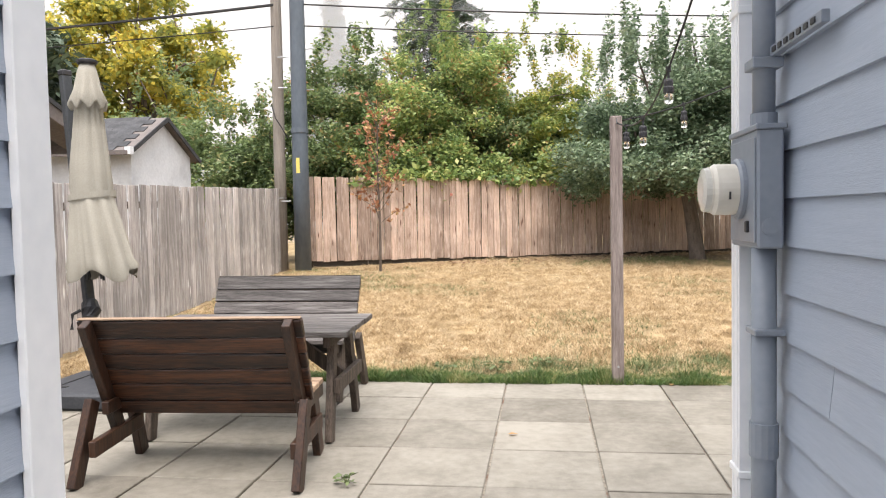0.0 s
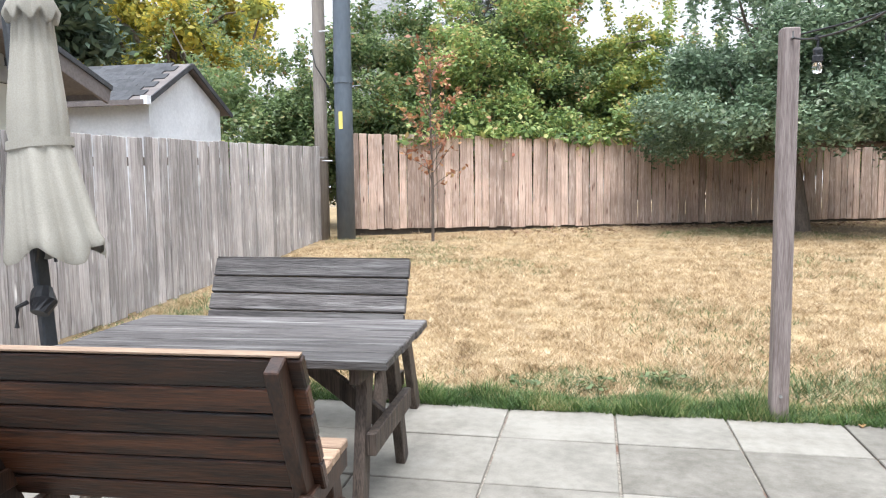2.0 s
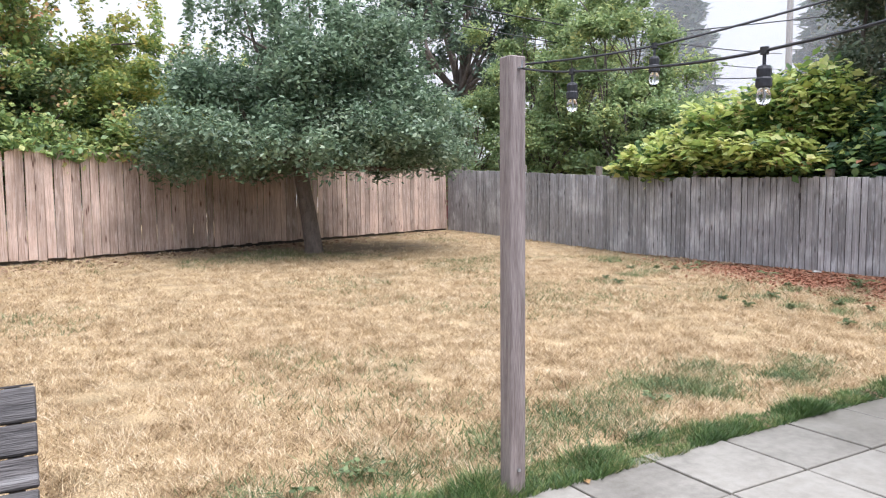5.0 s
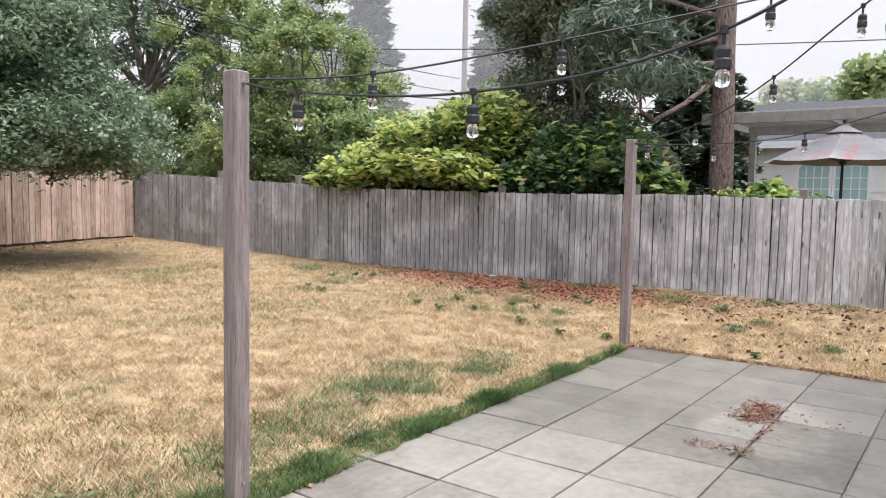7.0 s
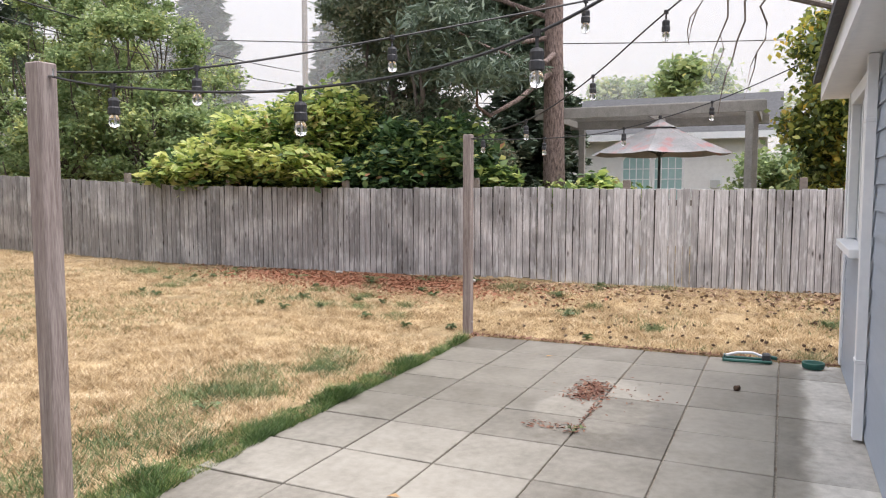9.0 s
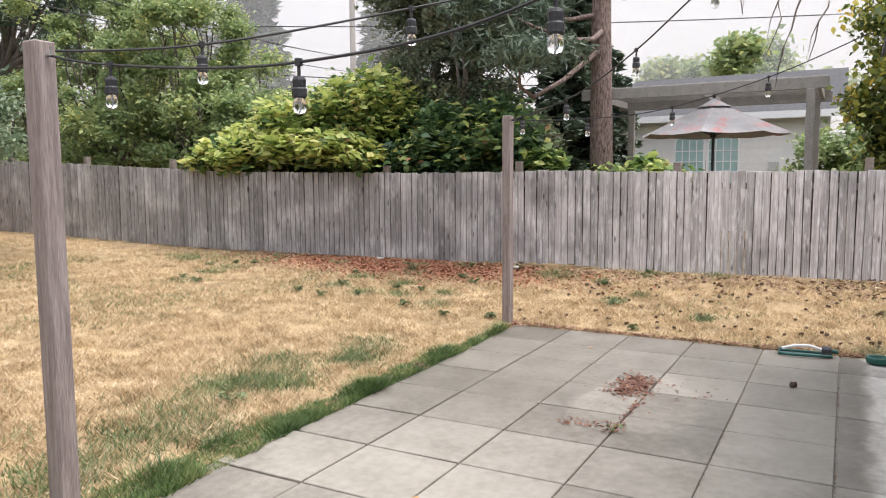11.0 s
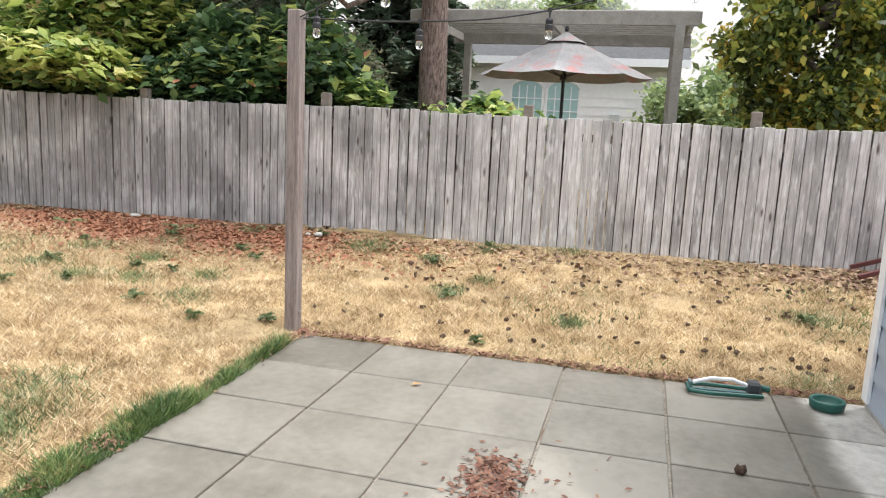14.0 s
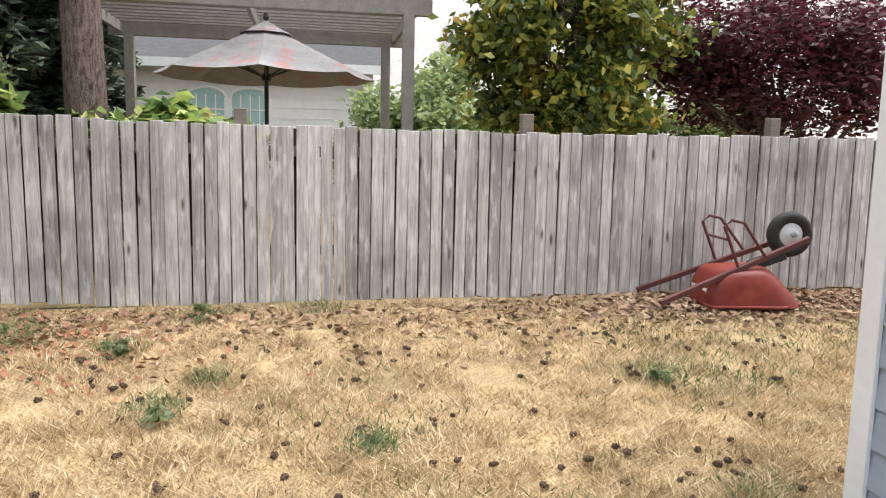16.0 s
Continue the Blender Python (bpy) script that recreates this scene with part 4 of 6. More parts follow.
def table():
    t = thing("picnic_table", "sun-bleached grey plank table with splayed legs", "table", (-1.611, 4.8, 0), 2.0)
    L, Wd = 1.44, 0.83
    n = 6
    for k in range(n):
        w = Wd / n
        part("tabletop_plank", boxed(L - 0.01 * (k % 2), w - 0.006, 0.038, pose(0, -Wd / 2 + w * (k + 0.5), 0.68), 0.005), M["grey_wood"], t)
    for x in (-0.58, 0.58):
        part("leg", beamed((x, -0.34, 0), (x, -0.2, 0.66), 0.09, 0.045, 0.004, (1, 0, 0)), M["grey_wood_up"], t)
        part("leg", beamed((x, 0.42, 0), (x, 0.2, 0.66), 0.09, 0.045, 0.004, (1, 0, 0)), M["grey_wood_up"], t)
        part("cleat", beamed((x, -0.36, 0.63), (x, 0.36, 0.63), 0.045, 0.08), M["grey_wood_up"], t)
        part("cross_rail", beamed((x + 0.045, -0.31, 0.34), (x + 0.045, 0.35, 0.34), 0.04, 0.09), M["grey_wood_up"], t)
        part("brace", beamed((x, 0.02, 0.34), (x * 0.3, 0.02, 0.64), 0.045, 0.08), M["grey_wood_up"], t)
    return t


table()


# ---- cantilever umbrella ----
def patio_umbrella():
    t = thing("cantilever_umbrella", "closed beige cantilever umbrella on a dark base", "umbrella", (-3.3, 5.58, 0))
    base = part("base_box", boxed(0.82, 0.84, 0.125, c=(0.12, -0.1, 0.066), bevel=0.02), M["base_plastic"], t)
    for dx in (-0.23, 0.23):
        part("panel_seam", boxed(0.012, 0.76, 0.006, c=(dx + 0.12, -0.1, 0.131)), M["black"], base)
    part("handle_recess", boxed(0.16, 0.03, 0.006, c=(-0.1, -0.3, 0.131)), M["black"], base)
    part("mast", beamed((0.0, 0.05, 0.13), (-0.22, 0.12, 2.58), 0.085, 0.06, 0.01), M["dark_paint"], t)
    part("mast_cap", beamed((-0.219, 0.12, 2.57), (-0.223, 0.121, 2.62), 0.095, 0.07, 0.01), M["black"], t)
    crank = part("crank_box", tubed([(0.02, -0.06, 0.62), (0.02, -0.02, 0.68), (-0.02, 0.02, 0.74)], [0.05, 0.075, 0.06], 12), M["black"], t)
    part("crank_handle", tubed([(-0.03, -0.09, 0.69), (-0.09, -0.1, 0.66), (-0.1, -0.1, 0.54)], 0.014, 8), M["black"], crank)
    bm = bmesh.new()
    sides = 96
    prof = [(2.62, 0.055, 0.0), (2.55, 0.075, 0.05), (2.42, 0.1, 0.1), (2.31, 0.135, 0.22), (2.285, 0.125, 0.2), (2.29, 0.1, 0.1), (2.1, 0.115, 0.14), (1.85, 0.14, 0.16), (1.66, 0.155, 0.13), (1.6, 0.15, 0.08), (1.55, 0.16, 0.13), (1.3, 0.195, 0.2), (1.1, 0.215, 0.25), (1.0, 0.23, 0.3), (0.97, 0.22, 0.32)]
    rings = []
    for z, r, f in prof:
        skew = max(0, (1.6 - z)) * 0.13
        ring = []
        for s in range(sides):
            a = 2 * math.pi * s / sides
            crease = abs(math.sin(4 * a + 0.5 * math.sin(2 * a) + z * 0.35)) ** 0.7
            fold = 1.05 * (crease - 0.62) + 0.25 * math.sin(11 * a + 1.3 * z)
            rr = r * (1 + f * fold)
            drop = 0.05 * math.sin(4 * a + 1.0) * (1 if z < 1.05 else 0) + 0.03 * math.sin(8 * a) * (1 if 2.27 < z < 2.32 else 0)
            ring.append(bm.verts.new((0.08 + skew + rr * math.cos(a) * (1 + 0.2 * max(0, 1.45 - z)), -0.04 + rr * math.sin(a), z + drop)))
        rings.append(ring)
    for a, b in zip(rings, rings[1:]):
        for s in range(sides):
            bm.faces.new((a[s], b[s], b[(s + 1) % sides], a[(s + 1) % sides]))
    bm.faces.new(rings[0])
    canopy = part("canopy", bm, M["canvas"], t, smooth=True)
    part("top_cap", lathe([(0.07, 2.62), (0.078, 2.635), (0.078, 2.65), (0.05, 2.662)], 20), M["black"], t, at=pose(0.08, -0.04, 0))
    bm = bmesh.new()
    lo = []
    for z in (1.565, 1.615):
        lo.append([bm.verts.new((0.08 + 0.172 * math.cos(a) * 1.03, -0.04 + 0.172 * math.sin(a), z + 0.02 * math.cos(a))) for a in np.linspace(0, 2 * math.pi, 33)[:-1]])
    for s in range(32):
        bm.faces.new((lo[0][s], lo[0][(s + 1) % 32], lo[1][(s + 1) % 32], lo[1][s]))
    part("strap", bm, M["canvas"], canopy, "beige tie strap")
    for k in range(6):
        a = k * math.pi / 3
        part("rib", tubed([(0.1 + 0.03 * math.cos(a), -0.04 + 0.03 * math.sin(a), 1.4), (0.14 + 0.13 * math.cos(a), -0.04 + 0.1 * math.sin(a), 0.93)], 0.009, 6), M["dark_paint"], t)


patio_umbrella()


# ---- light posts and strings ----
def light_post(at, top, lean, label):
    t = thing("light_post", label, "post", at, 0, "string-light posts")
    bm = boxed(0.092, 0.092, top - at[2] + 0.1, c=(0, 0, (top - at[2]) / 2 - 0.05), bevel=0.006)
    part("timber", bm, M["post"], t)
    part("screw_hook", tubed([(0, -0.045, top - at[2] - 0.06), (0.0, -0.075, top - at[2] - 0.06), (0.0, -0.08, top - at[2] - 0.03)], 0.005, 6), M["metal"], t)
    part("bolt", tubed([(0, -0.047, 0.14), (0, -0.056, 0.14)], 0.009, 8), M["metal"], t)
    t.rotation_euler.y = radians(lean)
    return t


P1, P2 = (0.89, 6.2, 0.0), (6.145, 6.36, 0.0)
light_post(P1, 2.15, 0.0, "weathered square timber post at the patio's grass edge")
light_post(P2, 2.2, 0.0, "weathered square timber post at the patio corner")


def light_string(pts, bulbs, big=1.0):
    t = thing("string_light", "black cable string light with clear glass bulbs", "string light", group="string lights")
    P = [Vector(p) for p in pts]
    n = 14
    curve = []
    for k in range(len(P) - 1):
        p0, p1, p2, p3 = P[max(k - 1, 0)], P[k], P[k + 1], P[min(k + 2, len(P) - 1)]
        for s in range(n):
            u = s / n
            curve.append(0.5 * ((2 * p1) + (p2 - p0) * u + (2 * p0 - 5 * p1 + 4 * p2 - p3) * u * u + (3 * p1 - p0 - 3 * p2 + p3) * u ** 3))
    curve.append(P[-1])
    part("cable", tubed(curve, 0.0055, 6), M["cable"], t)
    for b in bulbs:
        i = min(range(len(curve)), key=lambda k: (curve[k] - Vector(b)).length)
        q = curve[i]
        s = part("socket", lathe([(0.006, 0.0), (0.006, -0.045), (0.02, -0.05), (0.024, -0.06), (0.022, -0.085), (0.026, -0.09), (0.026, -0.115), (0.02, -0.12)], 12), M["black"], t, at=pose(q.x, q.y, q.z))
        part("collar", lathe([(0.014, 0.012), (0.014, -0.012)], 8), M["cable"], s)
        part("bulb", lathe([(0.017, -0.12), (0.022, -0.135), (0.0245, -0.15), (0.021, -0.164), (0.011, -0.174), (0.001, -0.177)], 14), M["bulb"], s, "clear glass bulb", smooth=True)
        part("filament", tubed([(0, 0, -0.12), (0.004, 0, -0.15), (-0.004, 0, -0.172)], 0.0035, 5), M["metal"], s)
    return t


light_string([(0.88, 6.27, 2.12), (0.93, 5.81, 2.03), (0.925, 4.85, 1.965), (0.93, 3.94, 2.09), (1.0, 3.0, 2.6)], [(0.93, 5.81, 2.03), (0.925, 4.85, 1.965), (0.93, 3.94, 2.09)])
light_string([(0.92, 6.28, 2.12), (1.33, 5.72, 2.16), (1.97, 5.03, 2.36), (2.9, 4.0, 2.7), (3.7, 2.98, 3.05)], [(1.33, 5.72, 2.16), (1.97, 5.03, 2.36), (2.75, 4.2, 2.62)])
light_string([(6.1, 6.31, 2.15), (5.4, 5.75, 2.16), (4.75, 5.12, 2.24), (4.05, 4.5, 2.42), (3.4, 3.9, 2.68), (2.4, 2.95, 3.05)], [(5.75, 6.0, 2.14), (4.9, 5.3, 2.2), (4.05, 4.5, 2.42), (3.4, 3.9, 2.68)])
light_string([(6.14, 6.31, 2.15), (6.12, 5.6, 2.13), (6.1, 4.8, 2.18), (6.08, 3.85, 2.42), (6.06, 3.1, 2.72)], [(6.12, 5.5, 2.13), (6.1, 4.65, 2.2), (6.08, 3.85, 2.42)])


# ---- poles and wires ----
def utility_pole(at, h, r, label, mat, steel=False):
    t = thing("conduit_pole" if steel else "utility_pole", label, "pole", at)
    part("shaft", tubed([(0, 0, -0.2), (0, 0, 2.3), (0.01, 0, h * 0.5), (0, 0, h)], [r, r * 0.98, r * 0.9, r * 0.8], 18), mat, t, smooth=True)
    if steel:
        part("collar", tubed([(0, 0, 2.75), (0, 0, 2.85)], r * 1.05, 18), mat, t)
        part("sticker", boxed(0.07, 0.006, 0.3, c=(0.0, -r - 0.0, 2.1)), M["yellow"], t, "yellow label strip")
        for z in (2.7, 3.6, 4.4):
            part("step_bolt", tubed([(r * 0.8, 0, z), (r + 0.16, -0.03, z), (r + 0.16, -0.03, z + 0.06)], 0.009, 6), M["metal"], t)
    else:
        for k, z in enumerate((1.45, 3.7, 4.3)):
            part("bracket", tubed([(r * 0.5, -r, z), (r + 0.13, -r, z)], 0.013, 6), M["metal"], t)
        part("band", tubed([(0, 0, 1.5), (0, 0, 1.53)], r * 1.02, 18), M["metal"], t)
        part("cable_loop", tubed([(-r, -0.05, 3.4), (0, -r - 0.05, 3.1), (r, -r - 0.02, 2.9), (r + 0.1, -0.1, 2.7)], 0.012, 6), M["cable"], t)
    return t


utility_pole((-4.93, 14.5, 0.28), 10, 0.12, "weathered wooden utility pole in the fence corner", M["pole_wood"])
utility_pole((-4.48, 14.45, 0.33), 10, 0.165, "slate-blue steel conduit pole beside the utility pole", M["steel_blue"], True)


def wire(a, b, sag, r=0.012):
    a, b = Vector(a), Vector(b)
    pts = [a.lerp(b, s) - Vector((0, 0, sag * 4 * s * (1 - s))) for s in np.linspace(0, 1, 17)]
    t = thing("overhead_wire", "black overhead utility wire", "wire", group="overhead wires")
    part("strand", tubed(pts, r, 5), M["cable"], t)


wire((-4.93, 14.4, 5.62), (-24, 14.2, 5.3), 0.2, 0.03)
wire((-4.93, 14.4, 5.2), (-24, 14.6, 4.85), 0.1, 0.012)
wire((-4.6, 14.4, 5.62), (25, 22.0, 6.6), 0.5, 0.018)
wire((-4.6, 14.4, 5.2), (25, 22.0, 6.0), 0.45, 0.014)
wire((18, 30, 6.2), (30, 3.0, 4.7), 0.4, 0.02)
wire((18, 30, 7.6), (30, -3.0, 7.0), 0.4, 0.02)


# ---- trees ----
def tree(name, label, at, blobs, n, size, mat, trunk_r=0.12, fork=1.6, bark=None, long=1.5, flat=0.4, droop=0.0, shell=0.5, limbs=14, category="tree", kind="", lean=(0, 0)):
    """A tapered trunk, limbs to the blobs and a crown of many leaves. Blobs are given about the tree's foot."""
    t = thing(name, label, category, at, kind=kind)
    B = np.asarray(blobs, float)
    bark = bark or M["bark"]
    bm = bmesh.new()
    top = np.array([lean[0] + B[:, 0].mean() * 0.4 * (lean[0] == 0), lean[1] + B[:, 1].mean() * 0.4 * (lean[0] == 0), fork])
    tube(bm, [(0, 0, -0.15), (0.01, 0, 0.08), (top[0] * 0.4, top[1] * 0.4, fork * 0.5), tuple(top)], [trunk_r * 1.5, trunk_r * 1.08, trunk_r * 0.92, trunk_r * 0.8], 12, False)
    part("trunk", bm, bark, t, smooth=True)
    bm = bmesh.new()
    for k in RNG.choice(len(B), min(limbs, len(B)), replace=False):
        limb(bm, top - np.array((0, 0, 0.1)), B[k, :3], trunk_r * 0.5, 0.012)
    part("limb_frame", bm, bark, t, smooth=True)
    leaves("crown", blob_points(B, n, shell), size, mat, t, long, flat, droop)
    return t


# apple tree on the lawn
ab = [(2.8 * q * math.cos(a) + 0.15, 2.0 * q * math.sin(a), RNG.uniform(1.5, 2.35), 0.36, 0.36, 0.3) for a in np.linspace(0, 2 * math.pi, 25)[:-1] for q in (0.62, 0.85, 1.0)]
ab += crown_blobs((0.2, 0.1, 2.75), (2.85, 2.1, 1.25), 70, 0.48) + crown_blobs((0.45, 0.1, 3.7), (2.1, 1.7, 0.8), 30, 0.42)
ab += [(0.4 + RNG.uniform(-2.3, 2.3), RNG.uniform(-1.5, 1.5), RNG.uniform(3.9, 4.7), 0.1, 0.1, RNG.uniform(0.4, 0.75)) for _ in range(60)]
tree("apple_tree", "spreading apple tree with grey-green leaves on the lawn", (3.45, 15.95, terrain(3.45, 15.95)), ab, 95000, 0.057, M["apple"], 0.15, 1.7, long=1.7, lean=(-0.24, 0.05), shell=0.35)
sp = []
sap = thing("sapling", "thin young tree with sparse russet autumn leaves", "sapling", (-2.82, 14.1, terrain(-2.82, 14.1)))
bm = bmesh.new()
tube(bm, [(0, 0, -0.1), (0.01, 0, 0.9), (-0.02, 0.02, 2.0), (0.0, 0, 3.25)], [0.028, 0.024, 0.016, 0.004], 8, False)
part("trunk", bm, M["bark"], sap, smooth=True)
bm = bmesh.new()
for k in range(26):
    z = 0.9 + 2.0 * (k / 26)
    a = k * 2.4
    r = (0.56 if z < 2.4 else 0.36) * (1 - 0.25 * (k % 3) / 3)
    tip = (r * math.cos(a), r * math.sin(a), z + 0.35 + 0.25 * (k % 2))
    limb(bm, (0, 0, z), tip, 0.008, 0.002, 0.08, 5, 4)
    for q in np.linspace(0.35, 1, 6):
        sp.append((tip[0] * q, tip[1] * q, z + (tip[2] - z) * q))
part("twig_frame", bm, M["bark"], sap)
sp = np.repeat(np.array(sp), 3, 0)
leaves("foliage", sp + RNG.normal(0, 0.05, sp.shape), 0.07, M["sapling"], sap, 1.5, 0.3)

# shrubs and small trees behind the back fence
hedge = [(-7.6, 15.9, 4.2, 1.5), (-5.9, 16.6, 3.6, 1.4), (-4.6, 17.3, 5.0, 1.6), (-3.8, 18.0, 5.3, 1.6), (-2.9, 17.6, 5.3, 1.7), (-1.2, 18.2, 5.5, 1.8), (0.5, 18.9, 5.0, 1.7), (-2.0, 18.4, 5.0, 1.6), (-0.2, 19.1, 4.8, 1.7), (1.5, 19.9, 3.8, 1.6), (3.2, 20.6, 3.7, 1.6), (2.2, 19.6, 4.0, 1.6), (4.2, 20.6, 3.8, 1.5), (6.3, 21.6, 3.8, 1.5), (8.2, 22.6, 3.8, 1.4)]
for k, (x, y, h, r) in enumerate(hedge):
    bl = crown_blobs((0, 0, h * 0.53), (r, r, h * 0.46), 62, 0.38) + [(RNG.uniform(-r, r), -r * 0.7, RNG.uniform(1.5, 2.4), 0.45, 0.45, 0.35) for _ in range(8)]
    bl += [(RNG.uniform(-r, r) * 0.8, RNG.uniform(-r, r) * 0.6, h * RNG.uniform(0.88, 1.08), 0.13, 0.13, RNG.uniform(0.25, 0.45)) for _ in range(9)]
    tree("tall_shrub", "dense " + ("deep green shrub with reddish leaves", "green shrub with russet leaves", "yellowing green shrub")[(0, 0, 0, 0, 1, 1, 2)[k % 7]] + " behind the fence", (x, y, 0.4), bl, 28000 if -6 < x < 4 else 13000, 0.067, (M["deep_bush"], M["green_bush"], M["gold_bush"])[(0, 0, 0, 0, 1, 1, 2)[k % 7]], 0.07, 1.0, category="shrub", limbs=10)
hang = thing("creeper", "green and reddish creeper spilling over the cedar fence", "creeper", (0, 0, 0))
hp = []
for k in range(1500):
    s = RNG.uniform(0.05, 0.8)
    x = -4.3 + 12 * s
    hp.append((x, 16.66 + 0.387 * x + RNG.normal(-0.02, 0.07), 2.2 - 0.06 * s + abs(RNG.normal(0, 0.13)) - 0.05 - (0.12 if int(x * 1.3) % 4 == 0 else 0)))
leaves("foliage", np.array(hp), 0.1, M["green_bush"], hang, 1.4, 0.3)

# trees to the sides
yb = crown_blobs((0, 0, 6.2), (4.2, 3.6, 3.4), 110, 0.62)
tree("autumn_tree", "large yellowing tree behind the neighbouring sheds", (-13.2, 23.5, 0.2), yb, 34000, 0.135, M["yellow_tree"], 0.25, 3.0, flat=0.3, shell=0.15, limbs=50)
db = crown_blobs((0, 0, 5.2), (2.6, 2.6, 4.2), 40, 0.8)
tree("dark_evergreen", "dark green evergreen beyond the neighbouring roof", (-14.6, 18.0, 0.2), db, 16000, 0.16, M["needle"], 0.25, 2.0, long=2.2)
gb = crown_blobs((0, 0, 2.6), (1.6, 1.5, 1.4), 16, 0.6)
tree("tall_shrub", "light green shrub beyond the white shed", (-8.7, 16.2, 0.3), gb, 7000, 0.1, M["birch"], 0.06, 0.9, category="shrub")


def conifer(name, label, at, h, r, n, size=0.5, bare=0.1, mat=None, bark=None, trunk=0.2, tiers=26):
    """A straight trunk with drooping boughs in whorls."""
    t = thing(name, label, "conifer", at)
    part("trunk", tubed([(0, 0, -0.2), (0, 0, h * 0.5), (0, 0, h)], [trunk, trunk * 0.6, 0.02], 10), bark or M["bark"], t, smooth=True)
    bm = bmesh.new()
    pts = []
    for k in range(tiers):
        s = bare + (1 - bare) * (k + 0.5) / tiers
        rr = r * (1 - s) ** 0.75 / (1 - bare) ** 0.75 * RNG.uniform(0.75, 1.15)
        m = max(5, int(9 * (1 - s) + 5))
        for j in range(m):
            a = 2 * math.pi * (j + RNG.uniform(0, 0.8)) / m
            q = rr * RNG.uniform(0.65, 1.1)
            tip = np.array([q * math.cos(a), q * math.sin(a), s * h - 0.22 * q + RNG.uniform(-0.1, 0.1)])
            root = np.array([0, 0, s * h])
            tube(bm, [tuple(root), tuple((root + tip) / 2 + (0, 0, 0.06 * q)), tuple(tip)], [0.03, 0.018, 0.005], 4, False)
            c = max(4, int(n / (tiers * 9)))
            u = RNG.uniform(0.12, 1.0, (c, 1)) ** 0.8
            w = np.array([-math.sin(a), math.cos(a), 0])
            spread = RNG.normal(0, 0.16, (c, 1)) * q * (1.15 - u)
            pts.append(root + (tip - root) * u + w * spread + np.array([0, 0, 1]) * (0.06 * q * np.sin(np.pi * u) - np.abs(RNG.normal(0, 0.05 * q + 0.03, (c, 1)))))
    part("bough_frame", bm, bark or M["bark"], t)
    leaves("needle_crown", np.concatenate(pts), size, mat or M["needle"], t, 2.4, 0.7, 0.15)
    return t


conifer("cedar_tree", "tall drooping cedar standing in the fog", (-3.9, 32.0, 0), 14.5, 5.4, 12000, 0.2, 0.12, tiers=26)
conifer("fir_tree", "distant fir dim in the fog", (-13.2, 48, 0), 16, 3.4, 5000, 0.5)
conifer("fir_tree", "distant fir dim in the fog", (30.5, 32.2, 0), 15.5, 3.4, 6000, 0.5)
conifer("fir_tree", "distant fir dim in the fog", (31, 37.5, 0), 14, 3.2, 5000, 0.55)
conifer("fir_tree", "distant fir dim in the fog", (34.5, 25.4, 0), 16, 4.4, 6500, 0.5)
conifer("fir_tree", "distant fir dim in the fog", (52, -4.2, 0), 9.5, 2.6, 5000, 0.4)

# birches and other trees behind the old fence
for x, y, h, r, n in ((10.8, 22.5, 4.4, 2.2, 13000), (12.4, 20.9, 7.8, 2.6, 24000), (12.1, 17.9, 7.4, 2.1, 28000), (17, 26, 9, 3.0, 12000), (13.6, 21.6, 8.4, 2.6, 16000), (12.0, 14.8, 3.5, 1.5, 10000), (11.6, 16.2, 3.9, 1.6, 12000), (11.0, 18.9, 3.8, 1.7, 10000), (13.2, 16.6, 5.2, 1.3, 8000)):
    bl = crown_blobs((0, 0, h * 0.56), (r, r, h * 0.46), 60, 0.42)
    tree("birch_tree", "loose green birch with some yellow leaves", (x, y, 0.3), bl, int(n * 1.25), 0.078, M["birch"], 0.07, 1.4, shell=0.05, limbs=34)
pn = crown_blobs((0, 0, 7.6), (3.4, 3.0, 4.2), 34, 0.7)
tree("pine_tree", "tall dark pine half hidden behind the birches", (13.2, 27.0, 0), pn, 15000, 0.09, M["needle"], 0.22, 5.0, long=4.0, flat=0.1, shell=0.1, limbs=30)
for y, x, top in ((13.4, 10.4, 2.5), (12.3, 10.5, 3.05), (11.0, 10.5, 3.25), (9.9, 10.7, 3.0), (8.8, 10.8, 2.75)):
    bl = crown_blobs((0, 0, top * 0.62), (1.15, 1.0, top * 0.36), 20, 0.5) + [(-0.75 - 0.35 * (y > 10.5), RNG.uniform(-0.7, 0.7), RNG.uniform(1.55, 2.0), 0.45, 0.4, 0.26) for _ in range(4)]
    shrub = tree("lime_shrub", "broad yellow-green leafy shrub leaning over the old fence" if y > 10.5 else "dark green leafy shrub with a few lime leaves", (x, y, 0.2), bl, 9500, 0.115, M["lime"] if y > 10.5 else M["dark_bush"], 0.05, 0.8, long=1.5, flat=0.7, droop=0.25, category="shrub", limbs=10)
    B = np.asarray(bl, float)
    tips = 2300 if y > 10.5 else 260
    k = RNG.integers(0, len(B), tips)
    d = RNG.normal(size=(tips, 3))
    d[:, 0] = -np.abs(d[:, 0]) + 0.2
    d[:, 2] = np.abs(d[:, 2]) - 0.25
    d /= np.linalg.norm(d, axis=1)[:, None]
    leaves("outer_leaves", B[k, :3] + d * B[k, 3:] * RNG.uniform(0.95, 1.3, (tips, 1)), 0.135, M["lime_tip"], shrub, 1.5, 0.75, 0.2, "pale lime outer leaves")
for y, x in ((7.7, 11.0), (6.35, 11.3), (5.85, 11.0)):
    bl = crown_blobs((0, 0, 1.25), (0.6, 0.65, 0.5), 9, 0.3)
    tree("lime_shrub", "low bright green shrub behind the old fence", (x, y, 0.2), bl, 2800, 0.12, M["lime"], 0.04, 0.6, flat=0.7, category="shrub", limbs=6)

